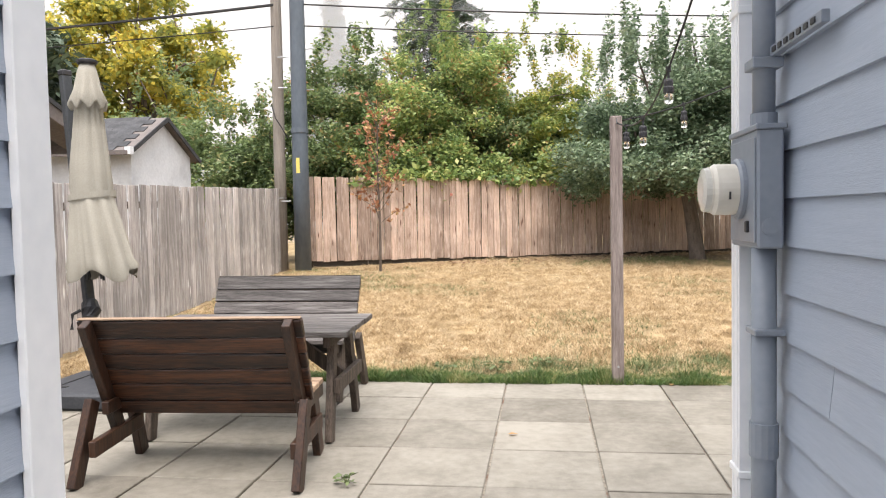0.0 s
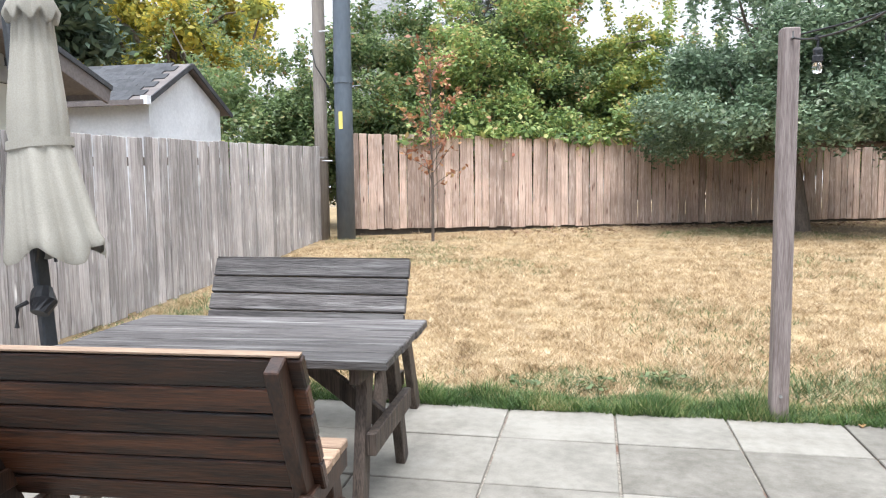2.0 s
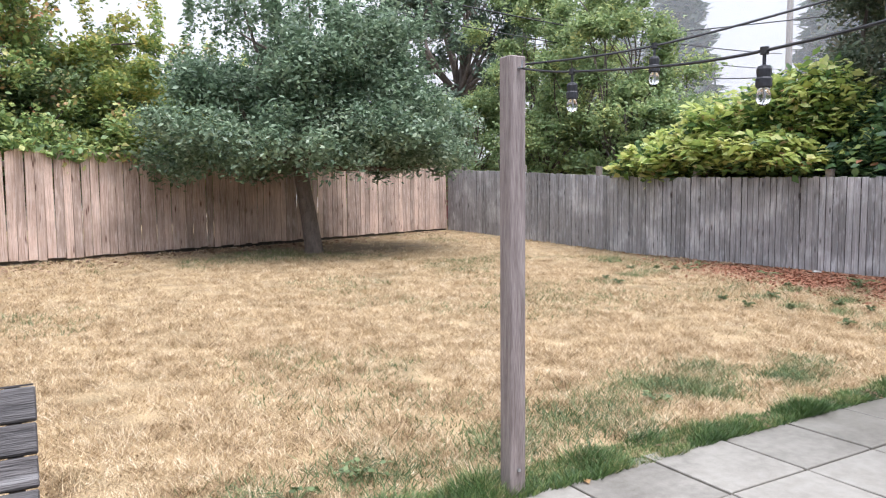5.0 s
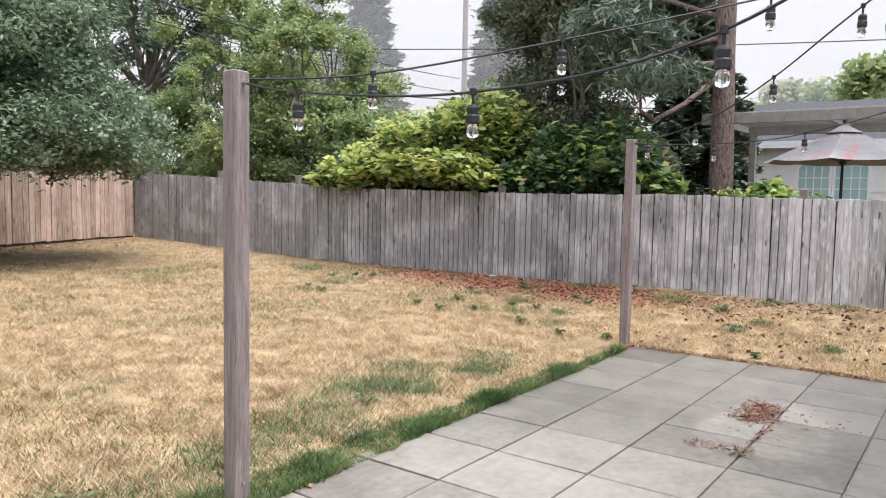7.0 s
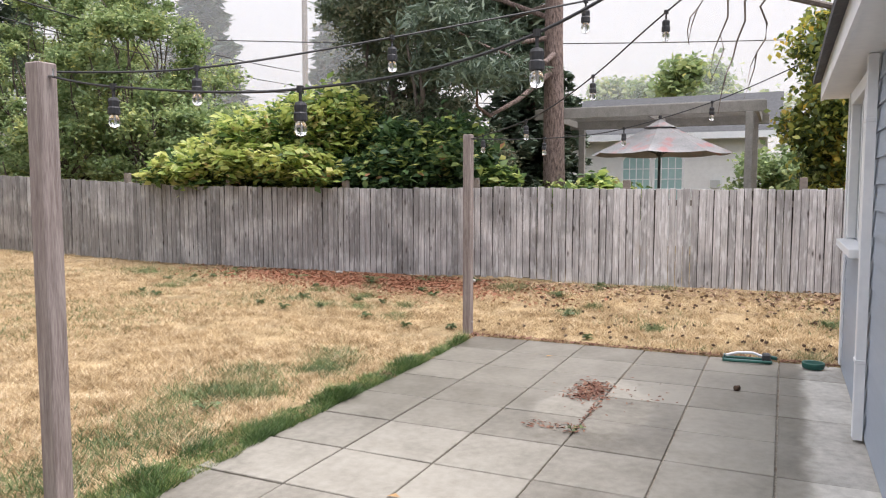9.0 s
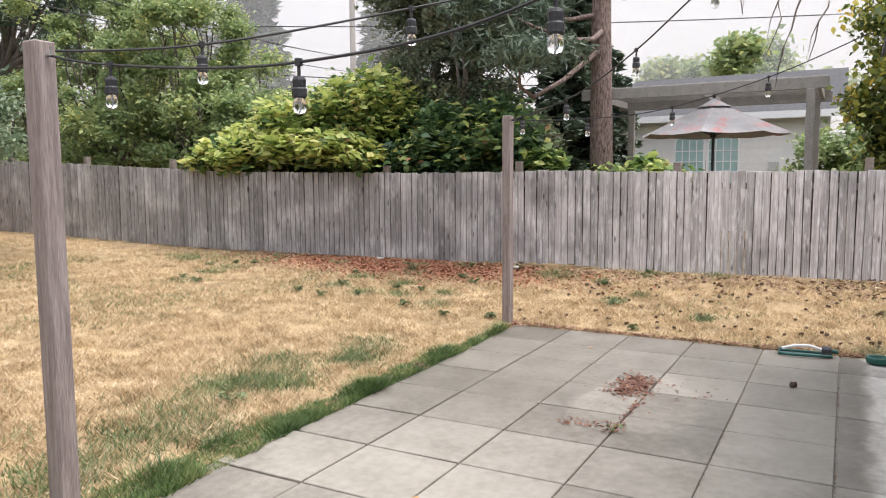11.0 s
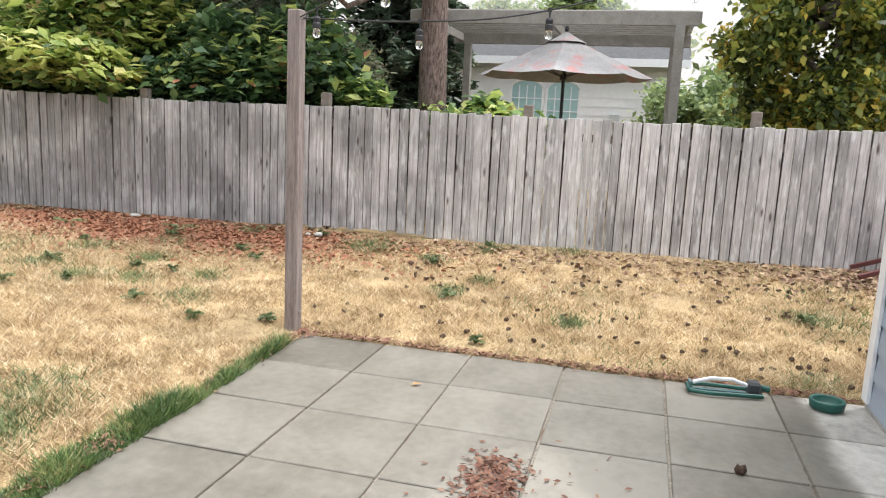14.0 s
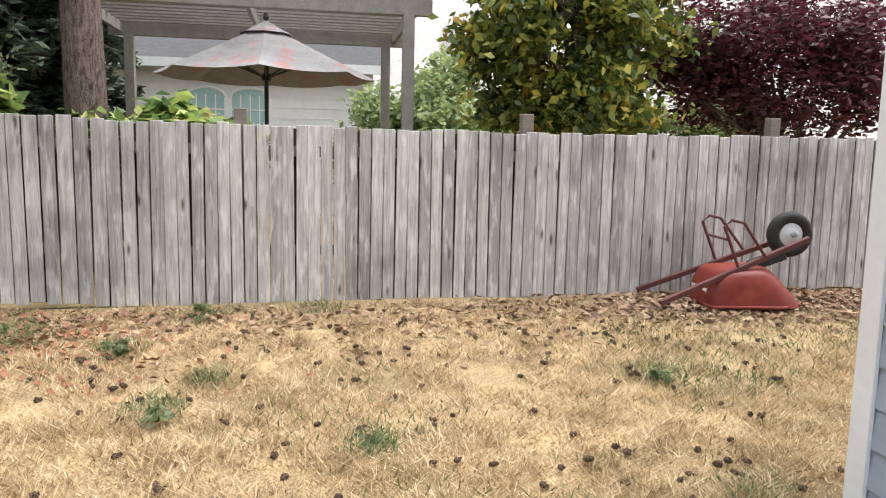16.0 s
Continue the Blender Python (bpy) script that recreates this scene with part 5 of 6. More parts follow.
pine = thing("pine_tree", "tall pine with bare pinkish trunk behind the fence", "pine", (11.5, 6.95, 0.15))
bm = bmesh.new()
tube(bm, [(0, 0, -0.2), (0.02, 0, 1.5), (0.0, 0.03, 4.0), (-0.02, 0.0, 9)], [0.25, 0.2, 0.165, 0.1], 16, False)
part("trunk", bm, M["pine_bark"], pine, smooth=True)
bm = bmesh.new()
pb = []
for k in range(16):
    z = 3.3 + 0.28 * k
    a = 1.9 + RNG.uniform(-1.3, 1.3)
    q = RNG.uniform(1.6, 3.4)
    tip = (q * math.cos(a), q * math.sin(a), z + RNG.uniform(-0.7, 0.5))
    limb(bm, (0, 0, z), tip, 0.05, 0.012, 0.12)
    pb += [(tip[0] * u, tip[1] * u, z + (tip[2] - z) * u, 0.5, 0.5, 0.3) for u in (0.6, 0.85, 1.05)]
part("limb_frame", bm, M["pine_bark"], pine, smooth=True)
leaves("needle_crown", blob_points(pb, 26000, 0.1), 0.042, M["needle"], pine, 5.0, 0.1)
cb = crown_blobs((0, 0, 4.1), (1.5, 1.75, 3.4), 70, 0.5) + crown_blobs((0.2, -1.3, 2.3), (0.9, 1.0, 1.1), 14, 0.42)
tree("cypress_tree", "dense dark brownish-green evergreen behind the fence", (12.0, 10.3, 0.2), cb, 60000, 0.056, M["cypress"], 0.18, 2.0, long=2.0, flat=0.2, shell=0.3)
conifer("hemlock_tree", "dark green hemlock behind the pine trunk", (15.2, 8.6, 0.2), 6.4, 2.0, 36000, 0.1, 0.05, tiers=26)
hz = crown_blobs((0, 0, 5.0), (3.2, 3.0, 2.6), 30, 0.9)
tree("garden_tree", "pale green leafy tree hazy beyond the pergola", (29, 6.0, 0), hz, 9000, 0.2, M["birch"], 0.2, 2.2, shell=0.2)
tree("garden_tree", "pale green leafy tree hazy beyond the pergola", (33, 9.5, 0), hz, 8000, 0.2, M["birch"], 0.2, 2.2, shell=0.2)
for x, y, h in ((15.6, 2.9, 3.6), (15.5, 3.6, 2.3), (14.6, 2.5, 2.1), (16.5, 1.6, 2.4), (14.0, 1.2, 2.0), (16.5, -0.6, 2.7), (15.5, -2.2, 2.6)):
    tree("garden_shrub", "light green garden shrub behind the old fence", (x, y, 0.1), crown_blobs((0, 0, h * 0.6), (1.0, 1.0, h * 0.4), 14, 0.45), 5000, 0.085, M["birch"], 0.05, 0.7, category="shrub", limbs=8)
vb = crown_blobs((-0.1, 0.25, 3.0), (1.0, 1.4, 1.9), 60, 0.4) + [(-0.4, 0.3, 1.65, 0.4, 0.4, 0.3), (-0.4, -0.4, 1.7, 0.4, 0.4, 0.3)]
vine = tree("leafy_tree", "tree clad in golden-green heart-shaped leaves", (11.6, 1.75, 0.15), vb, 21000, 0.085, M["vine"], 0.16, 3.0, long=1.35, flat=0.3, droop=0.6, shell=0.3)
part("stem", tubed([(0.3, -0.55, -0.2), (0.28, -0.55, 2.0), (0.3, -0.5, 5.5)], [0.22, 0.19, 0.15], 12), M["bark"], vine, smooth=True)
mb = crown_blobs((0, 0.2, 2.35), (1.5, 2.1, 1.1), 40, 0.45)
tree("maple_tree", "dark red Japanese maple behind the old fence", (12.3, -1.3, 0.15), mb, 20000, 0.062, M["maple"], 0.08, 1.0, long=1.7, flat=0.55)


# ---- neighbouring buildings ----
def gable_shed():
    t = thing("garden_shed", "white-painted shed with charcoal shingle roof", "shed")
    x1, x0, y0, y1, ze, za = -6.27, -9.4, 11.33, 13.36, 2.56, 3.1
    ym = (y0 + y1) / 2
    bm = bmesh.new()
    fr = [bm.verts.new((x1, y, z)) for y, z in ((y0, 0), (y1, 0), (y1, ze), (ym, za), (y0, ze))]
    bk = [bm.verts.new((x0, y, z)) for y, z in ((y0, 0), (y1, 0), (y1, ze), (ym, za), (y0, ze))]
    bm.faces.new(fr)
    bm.faces.new(bk[::-1])
    for k in range(5):
        bm.faces.new((fr[k], bk[k], bk[(k + 1) % 5], fr[(k + 1) % 5]))
    bmesh.ops.recalc_face_normals(bm, faces=bm.faces[:])
    part("wall", bm, M["stucco"], t)
    for s, ye in ((-1, y0 - 0.2), (1, y1 + 0.2)):
        roof = part("roof_slope", beamed(((x0 + x1) / 2 + 0.05, ym, za + 0.07), ((x0 + x1) / 2 + 0.05, ye, ze - 0.06), x1 - x0 + 0.16, 0.03), M["fascia"], t)
        a, b = Vector((0, ym, za + 0.095)), Vector((0, ye, ze - 0.035))
        sh = boxed(0.3, 0.17, 0.012)
        me = bpy.data.meshes.new("shingle")
        sh.to_mesh(me)
        sh.free()
        me.materials.append(M["shingle"])
        tilt = math.degrees(math.atan2(b.z - a.z, b.y - a.y))
        if s < 0:
            for r in range(9):
                p = a.lerp(b, (r + 0.5) / 9)
                for c in range(10):
                    piece("shingle", me, roof, pose(x0 + 0.05 + 0.305 * (c + 0.5 * (r % 2)), p.y, p.z + 0.004, tilt + 180 + 3))
        part("verge", beamed((x1 + 0.12, ym, za + 0.055), (x1 + 0.12, ye, ze - 0.075), 0.025, 0.075), M["shingle"], t)
    part("gutter", boxed(x1 - x0 + 0.2, 0.08, 0.07, c=((x0 + x1) / 2, y0 - 0.24, ze - 0.08)), M["fascia"], t)
    part("drip_end", boxed(0.1, 0.1, 0.12, c=(x1 + 0.1, y0 - 0.22, ze - 0.05)), M["trim"], t)


gable_shed()


def left_house():
    t = thing("neighbour_garage", "cream-panelled garage with grey gable boards and dark eaves", "garage")
    x1, yr, ye, zr, ze = -6.16, 5.2, 9.3, 3.92, 2.44
    bm = bmesh.new()
    a = [bm.verts.new((x1, y, z)) for y, z in ((1.0, 0), (ye - 0.35, 0), (ye - 0.35, 2.42), (1.0, 2.42))]
    b = [bm.verts.new((x1 - 5, y, z)) for y, z in ((1.0, 0), (ye - 0.35, 0), (ye - 0.35, 2.42), (1.0, 2.42))]
    bm.faces.new(a)
    bm.faces.new(b[::-1])
    for k in range(4):
        bm.faces.new((a[k], b[k], b[(k + 1) % 4], a[(k + 1) % 4]))
    bmesh.ops.recalc_face_normals(bm, faces=bm.faces[:])
    part("wall", bm, M["cream"], t)
    for k in range(27):
        part("batten", boxed(0.022, 0.03, 2.4, c=(x1 + 0.01, 1.2 + 0.28 * k, 1.2)), M["cream"], t)
    slope = (zr - ze) / (ye - yr)
    for k in range(8):
        z = 2.43 + 0.17 * k
        yend = min(ye - 0.3, yr + (zr - 0.1 - z) / slope)
        if yend > 2:
            part("gable_board", boxed(0.05, yend - 1.2, 0.168, pose(x1 + 0.008, (yend + 1.2) / 2, z + 0.085, 0, -4, 0)), M["grey_lap"], t)
    part("roof", beamed((x1 - 2.2, yr, zr + 0.08), (x1 - 2.2, ye + 0.25, ze + 0.02), 5.6, 0.06), M["shingle"], t)
    part("verge_board", beamed((x1 + 0.56, yr, zr - 0.02), (x1 + 0.56, ye + 0.22, ze - 0.07), 0.04, 0.19), M["fascia"], t)
    part("eave_board", boxed(5, 0.04, 0.14, c=(x1 - 1.95, ye + 0.22, ze - 0.04)), M["fascia"], t)
    part("soffit", beamed((x1 + 0.28, yr, zr - 0.02), (x1 + 0.28, ye + 0.2, ze - 0.04), 0.56, 0.02), M["fascia"], t)


left_house()


def pergola():
    t = thing("pergola", "weathered grey timber pergola in the neighbouring garden", "pergola")
    x0, x1, y0, y1, z = 11.65, 14.1, 3.75, 7.1, 2.86
    for x, y in ((x0, y0), (x1, y0), (x1, y1), (x0, y1)):
        part("post", beamed((x, y, -0.1), (x, y, z), 0.12, 0.12, 0.006), M["pergola"], t)
    for x in (x0, x1):
        part("beam", boxed(0.07, y1 - y0 + 0.5, 0.18, c=(x, (y0 + y1) / 2, z + 0.09), bevel=0.006), M["pergola"], t)
    for k in range(3):
        y = y0 - 0.1 + (y1 - y0 + 0.2) * k / 2
        part("joist", boxed(x1 - x0 - 0.08, 0.045, 0.12, c=((x0 + x1) / 2, y, z + 0.1)), M["pergola"], t)
    for k in range(11):
        part("slat", boxed(0.06, y1 - y0 + 0.45, 0.04, c=(x0 + 0.1 + 0.225 * k, (y0 + y1) / 2, z + 0.183), bevel=0.004), M["pergola"], t)


pergola()


def market_umbrella():
    t = thing("market_umbrella", "open faded floral umbrella on a dark pole", "umbrella", (12.45, 5.27, 0))
    n, R, za, zr = 8, 1.24, 2.83, 2.25
    bm = bmesh.new()
    for k in range(n):
        a0, a1 = 2 * math.pi * k / n, 2 * math.pi * (k + 1) / n
        rows = []
        for i in range(7):
            s = i / 6
            row = []
            for j in range(5):
                u = j / 4
                p = Vector((math.cos(a0), math.sin(a0), 0)).lerp(Vector((math.cos(a1), math.sin(a1), 0)), u) * R * s
                row.append(bm.verts.new((p.x, p.y, za + (zr - za) * s ** 0.97 - 0.03 * 4 * u * (1 - u) * s)))
            rows.append(row)
        for i in range(6):
            for j in range(4):
                bm.faces.new((rows[i][j], rows[i + 1][j], rows[i + 1][j + 1], rows[i][j + 1]))
    bmesh.ops.remove_doubles(bm, verts=bm.verts[:], dist=0.001)
    c = part("canopy", bm, M["umbrella"], t)
    part("vent", lathe([(0.3, za - 0.115), (0.16, za - 0.045), (0.03, za + 0.03)], 8), M["umbrella"], c, "small top vent")
    part("finial", lathe([(0.02, za + 0.04), (0.035, za + 0.07), (0.02, za + 0.12)], 8), M["black"], t)
    part("pole", tubed([(0, 0, 0), (0, 0, za)], 0.024, 8), M["dark_paint"], t)
    for k in range(n):
        a = 2 * math.pi * k / n
        part("rib", tubed([(0.03 * math.cos(a), 0.03 * math.sin(a), 2.24), (0.68 * math.cos(a), 0.68 * math.sin(a), 2.49)], 0.01, 5), M["dark_paint"], t)
    part("hub", lathe([(0.05, 2.2), (0.06, 2.24), (0.04, 2.28)], 10), M["black"], t)


market_umbrella()


def white_house():
    t = thing("white_house", "white lap-sided house with arched teal windows", "house")
    x, y0, y1 = 18.0, 3.6, 8.6
    part("wall", boxed(0.3, y1 - y0, 3.0, c=(x + 0.15, (y0 + y1) / 2, 1.5)), M["white_house"], t)
    for k in range(14):
        part("lap", boxed(0.016, y1 - y0, 0.012, c=(x - 0.004, (y0 + y1) / 2, 0.3 + 0.19 * k)), M["white_house"], t)
    part("roof", beamed((x - 0.35, (y0 + y1) / 2, 2.95), (x + 3.5, (y0 + y1) / 2, 4.3), y1 - y0 + 0.6, 0.1), M["shingle"], t)
    part("fascia", boxed(0.04, y1 - y0 + 0.6, 0.16, c=(x - 0.36, (y0 + y1) / 2, 2.92)), M["trim"], t)
    for yc in (6.66, 5.87):
        w = part("window", boxed(0.02, 0.66, 1.1, c=(x - 0.01, yc, 1.8)), M["teal_pane"], t, "teal-blinded arched window")
        bm = lathe([(0.33, -0.011), (0.33, 0.011)], 28)
        part("arch_pane", bm, M["teal_pane"], w, at=pose(x - 0.0125, yc, 2.33, 0, 90, 0) @ Matrix.Diagonal((0.55, 1, 1, 1)))
        for dy in (-0.36, 0.36):
            part("window_frame", boxed(0.05, 0.06, 1.15, c=(x - 0.02, yc + dy, 1.78)), M["trim"], w)
        for k in range(4):
            part("glazing_bar", boxed(0.03, 0.66, 0.02, c=(x - 0.022, yc, 1.36 + 0.26 * k)), M["trim"], w)
        for k in (-1, 0, 1):
            part("glazing_bar", boxed(0.03, 0.02, 1.2, c=(x - 0.023, yc + 0.17 * k, 1.81)), M["trim"], w)
        pts = [(x - 0.02, yc + 0.36 * math.cos(a), 2.33 + 0.21 * math.sin(a)) for a in np.linspace(0, math.pi, 13)]
        part("arch_trim", tubed(pts, 0.03, 6), M["trim"], w)
    part("vent_box", boxed(0.1, 0.22, 0.2, c=(x - 0.05, 4.75, 1.75)), M["grey_lap"], t)


white_house()
mh = thing("red_house", "low maroon-sided house with pale roof beyond the fence", "house", (11.5, 25.5, 0))
part("wall", boxed(4, 3, 2.6, c=(0, 1.5, 1.3)), M["maroon"], mh)
part("roof", beamed((0, -0.4, 2.6), (0, 1.6, 3.3), 4.6, 0.08), M["grey_lap"], mh)
part("fascia", boxed(4.6, 0.06, 0.16, c=(0, -0.4, 2.55)), M["trim"], mh)


# ---- far poles ----
for x, y, h, r in ((31.4, 26.2, 14, 0.17), (29.6, 26.0, 6.3, 0.19)):
    t = thing("utility_pole", "distant utility pole in the fog", "pole", (x, y, 0))
    part("shaft", tubed([(0, 0, 0), (0, 0, h)], [r, r * 0.8], 8), M["pole_wood"], t)
    part("crossarm", beamed((-0.3, -0.7, h - 0.8), (0.3, 0.7, h - 0.8), 0.1, 0.12), M["pole_wood"], t)
    for k in range(3):
        part("insulator", tubed([(-0.25 + 0.25 * k, -0.6 + 0.6 * k, h - 0.74), (-0.25 + 0.25 * k, -0.6 + 0.6 * k, h - 0.55)], 0.05, 6), M["metal"], t)

tw = thing("hanging_branch", "bare drooping twigs of an overhanging branch", "branch", (4.9, 3.55, 0))
for k, (dx, dy, drop) in enumerate(((0, 0, 0.55), (-0.35, 0.18, 0.3), (0.5, -0.05, 0.75), (0.85, -0.2, 0.6))):
    pts = [(dx + 0.07 * math.sin(j * 1.9 + k) + RNG.normal(0, 0.02), dy + 0.03 * j + RNG.normal(0, 0.025), 3.3 - (0.3 + drop) * j / 7) for j in range(8)]
    part("twig", tubed(pts, list(np.linspace(0.011, 0.003, 8)), 5), M["bark"], tw)
    part("twig", tubed([pts[4], (pts[4][0] + 0.09, pts[4][1] + 0.05, pts[4][2] - 0.1), (pts[4][0] + 0.07, pts[4][1] + 0.07, pts[4][2] - 0.24)], [0.005, 0.004, 0.002], 5), M["bark"], tw)
part("bough", tubed([(-0.6, 0.3, 3.26), (0.1, 0.1, 3.32), (1.0, -0.25, 3.3), (1.5, -0.9, 3.2)], [0.012, 0.02, 0.026, 0.03], 7), M["bark"], tw)

# ---- haze put in as translucent sheets before the far trees ----
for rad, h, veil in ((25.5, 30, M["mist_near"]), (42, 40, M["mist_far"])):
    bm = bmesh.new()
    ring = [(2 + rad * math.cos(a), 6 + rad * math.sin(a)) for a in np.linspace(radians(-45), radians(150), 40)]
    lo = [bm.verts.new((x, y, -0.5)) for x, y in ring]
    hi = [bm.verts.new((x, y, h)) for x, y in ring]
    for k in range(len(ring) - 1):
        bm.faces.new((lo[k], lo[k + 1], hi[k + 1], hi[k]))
    ob = part("haze_sheet", bm, veil, smooth=True)
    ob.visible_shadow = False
    tagged(ob, "translucent white sheet that puts haze over the far trees", "fog", kind="structure")


# added wall round the scene, glowing faintly in place of foggy sky
bm = bmesh.new()
ring = [(3 + 85 * math.cos(a), 6 + 85 * math.sin(a)) for a in np.linspace(0, 2 * math.pi, 65)[:-1]]
lo, hi = [bm.verts.new((x, y, -2)) for x, y in ring], [bm.verts.new((x, y, 29)) for x, y in ring]
for k in range(64):
    bm.faces.new((lo[k], lo[(k + 1) % 64], hi[(k + 1) % 64], hi[k]))
backdrop = part("backdrop", bm, M["fog_sky"], smooth=True)
backdrop.visible_shadow = False
tagged(backdrop, "plain pale glowing wall standing in for the foggy sky", "fog", kind="structure")


# ---- wheelbarrow ----
def wheelbarrow():
    t = thing("wheelbarrow", "red wheelbarrow lying upside down by the fence", "wheelbarrow", (9.22, 1.22, terrain(9.22, 1.22) + 0.012), -97)
    bm = bmesh.new()
    prof = [(0.0, 0.37, 0.45, 0.31), (0.03, 0.37, 0.44, 0.305), (0.1, 0.355, 0.385, 0.295), (0.18, 0.335, 0.31, 0.285), (0.25, 0.305, 0.235, 0.265), (0.285, 0.28, 0.19, 0.245), (0.304, 0.25, 0.15, 0.215), (0.312, 0.2, 0.1, 0.17)]
    rings = []
    for z, back, front, w in prof:
        ring = []
        for k in range(36):
            c, s = math.cos(k * math.pi / 18), math.sin(k * math.pi / 18)
            u, v = math.copysign(abs(c) ** 0.42, c), math.copysign(abs(s) ** 0.42, s)
            narrow = 1 - 0.22 * max(0.0, u) ** 2
            ring.append(bm.verts.new(((front - back) / 2 + u * (front + back) / 2, v * w * narrow, z + 0.012 * u * (z > 0.2))))
        rings.append(ring)
    for ra, rb in zip(rings, rings[1:]):
        for s in range(36):
            bm.faces.new((ra[s], ra[(s + 1) % 36], rb[(s + 1) % 36], rb[s]))
    bm.faces.new(rings[-1])
    bmesh.ops.recalc_face_normals(bm, faces=bm.faces[:])
    part("tray", bm, M["red_tray"], t, smooth=True)
    part("rim", tubed([Vector((*p, 0.012)) for p in ((-0.36, -0.3), (0.22, -0.31), (0.45, -0.16), (0.45, 0.16), (0.22, 0.31), (-0.36, 0.3), (-0.36, -0.3))], 0.013, 8), M["red_tray"], t)
    for s in (-1, 1):
        part("handle", beamed((-0.78, 0.3 * s, 0.04), (0.5, 0.13 * s, 0.56), 0.04, 0.045, 0.006), M["red_wood"], t)
        part("leg", tubed([(-0.12, 0.22 * s, 0.32), (-0.26, 0.22 * s, 0.66), (-0.2, 0.22 * s, 0.71), (-0.1, 0.22 * s, 0.69), (0.12, 0.19 * s, 0.4)], 0.013, 8), M["red_wood"], t)
        part("label", boxed(0.01, 0.07, 0.035, c=(-0.345, 0.12 * s, 0.12)), M["trim"], t)
    part("leg_brace", tubed([(-0.22, -0.22, 0.55), (-0.22, 0.22, 0.55)], 0.011, 6), M["red_wood"], t)
    wheel = part("wheel", lathe([(0.035, -0.05), (0.06, -0.04), (0.098, -0.03), (0.1, 0.0), (0.098, 0.03), (0.06, 0.04), (0.035, 0.05)], 24), M["barrow_hub"], t, "silver wheel hub", at=pose(0.4, 0, 0.58, 90, 0, 0))
    bm = bmesh.new()
    rs = []
    for k in range(28):
        a = 2 * math.pi * k / 28
        rs.append([bm.verts.new(((0.145 + 0.05 * math.cos(b)) * math.cos(a), (0.145 + 0.05 * math.cos(b)) * math.sin(a), 0.05 * math.sin(b))) for b in np.linspace(0, 2 * math.pi, 13)[:-1]])
    for k in range(28):
        for j in range(12):
            bm.faces.new((rs[k][j], rs[(k + 1) % 28][j], rs[(k + 1) % 28][(j + 1) % 12], rs[k][(j + 1) % 12]))
    bmesh.ops.recalc_face_normals(bm, faces=bm.faces[:])
    part("tyre", bm, M["rubber"], wheel, smooth=True)
    part("hub", tubed([(0, 0, -0.1), (0, 0, 0.1)], 0.018, 10), M["metal"], wheel)
    part("axle_block", boxed(0.3, 0.1, 0.08, pose(0.22, 0, 0.36, 0, -20, 0), 0.005), M["black"], t)


wheelbarrow()


# ---- sprinkler and dish ----
def sprinkler():
    t = thing("lawn_sprinkler", "teal plastic oscillating sprinkler with white spray bar", "sprinkler", (5.97, 3.47, 0.002), 276)
    part("frame", tubed([(-0.25, -0.07, 0.02), (-0.12, -0.1, 0.02), (0.25, -0.07, 0.02), (0.25, 0.07, 0.02), (-0.12, 0.1, 0.02), (-0.25, 0.07, 0.02), (-0.25, -0.07, 0.02)], 0.014, 8), M["green_plastic"], t)
    part("skid", boxed(0.46, 0.035, 0.012, c=(0, 0, 0.014)), M["teal_plastic"], t)
    part("spray_bar", tubed([(-0.22, 0, 0.055), (-0.1, 0, 0.088), (0.05, 0, 0.092), (0.17, 0, 0.06)], 0.013, 10), M["trim"], t, "white curved spray bar")
    part("motor", boxed(0.09, 0.1, 0.085, c=(0.2, 0, 0.052), bevel=0.015), M["dark_paint"], t)
    part("hose_fitting", tubed([(0.24, 0, 0.06), (0.31, 0, 0.05)], 0.02, 10), M["green_plastic"], t)
    part("end_bracket", boxed(0.02, 0.08, 0.055, c=(-0.24, 0, 0.038), bevel=0.004), M["teal_plastic"], t)
    t.scale = (0.82, 0.82, 0.95)


sprinkler()
dish = thing("pet_dish", "round dark green plastic dish on the patio corner", "dish", (5.93, 2.92, 0.004))
part("rim", lathe([(0.078, 0.0), (0.09, 0.008), (0.096, 0.045), (0.093, 0.054), (0.082, 0.054), (0.077, 0.045), (0.073, 0.017), (0.024, 0.013)], 28), M["green_plastic"], dish, smooth=True)


# ---- grass, litter, cones ----
def blades(name, label, pos, h, w, mat, lean=0.5, category="grass", swell=False):
    n = len(pos)
    a = RNG.uniform(0, 2 * math.pi, n)
    side = np.stack([np.cos(a), np.sin(a), np.zeros(n)], 1) * (w * RNG.uniform(0.6, 1.4, n))[:, None]
    b = RNG.uniform(0, 2 * math.pi, n)
    hh = h * RNG.uniform(0.45, 1.3, n)
    if swell:
        hh *= np.clip([0.85 + 1.1 * noise.noise((x * 3.1, y * 3.1, 7.0)) for x, y, z in pos], 0.3, 1.7)
    tip = np.stack([np.cos(b) * hh * lean * RNG.uniform(0.2, 1.8, n), np.sin(b) * hh * lean * RNG.uniform(0.2, 1.8, n), hh], 1)
    me = mesh_from(name, np.stack([pos - side, pos + side, pos + tip], 1), 3, mat)
    return tagged(new(name, me), label, category, kind="stuff")


def on_ground(xy, lift=-0.01):
    return np.array([(x, y, terrain(x, y) + lift) for x, y in xy])


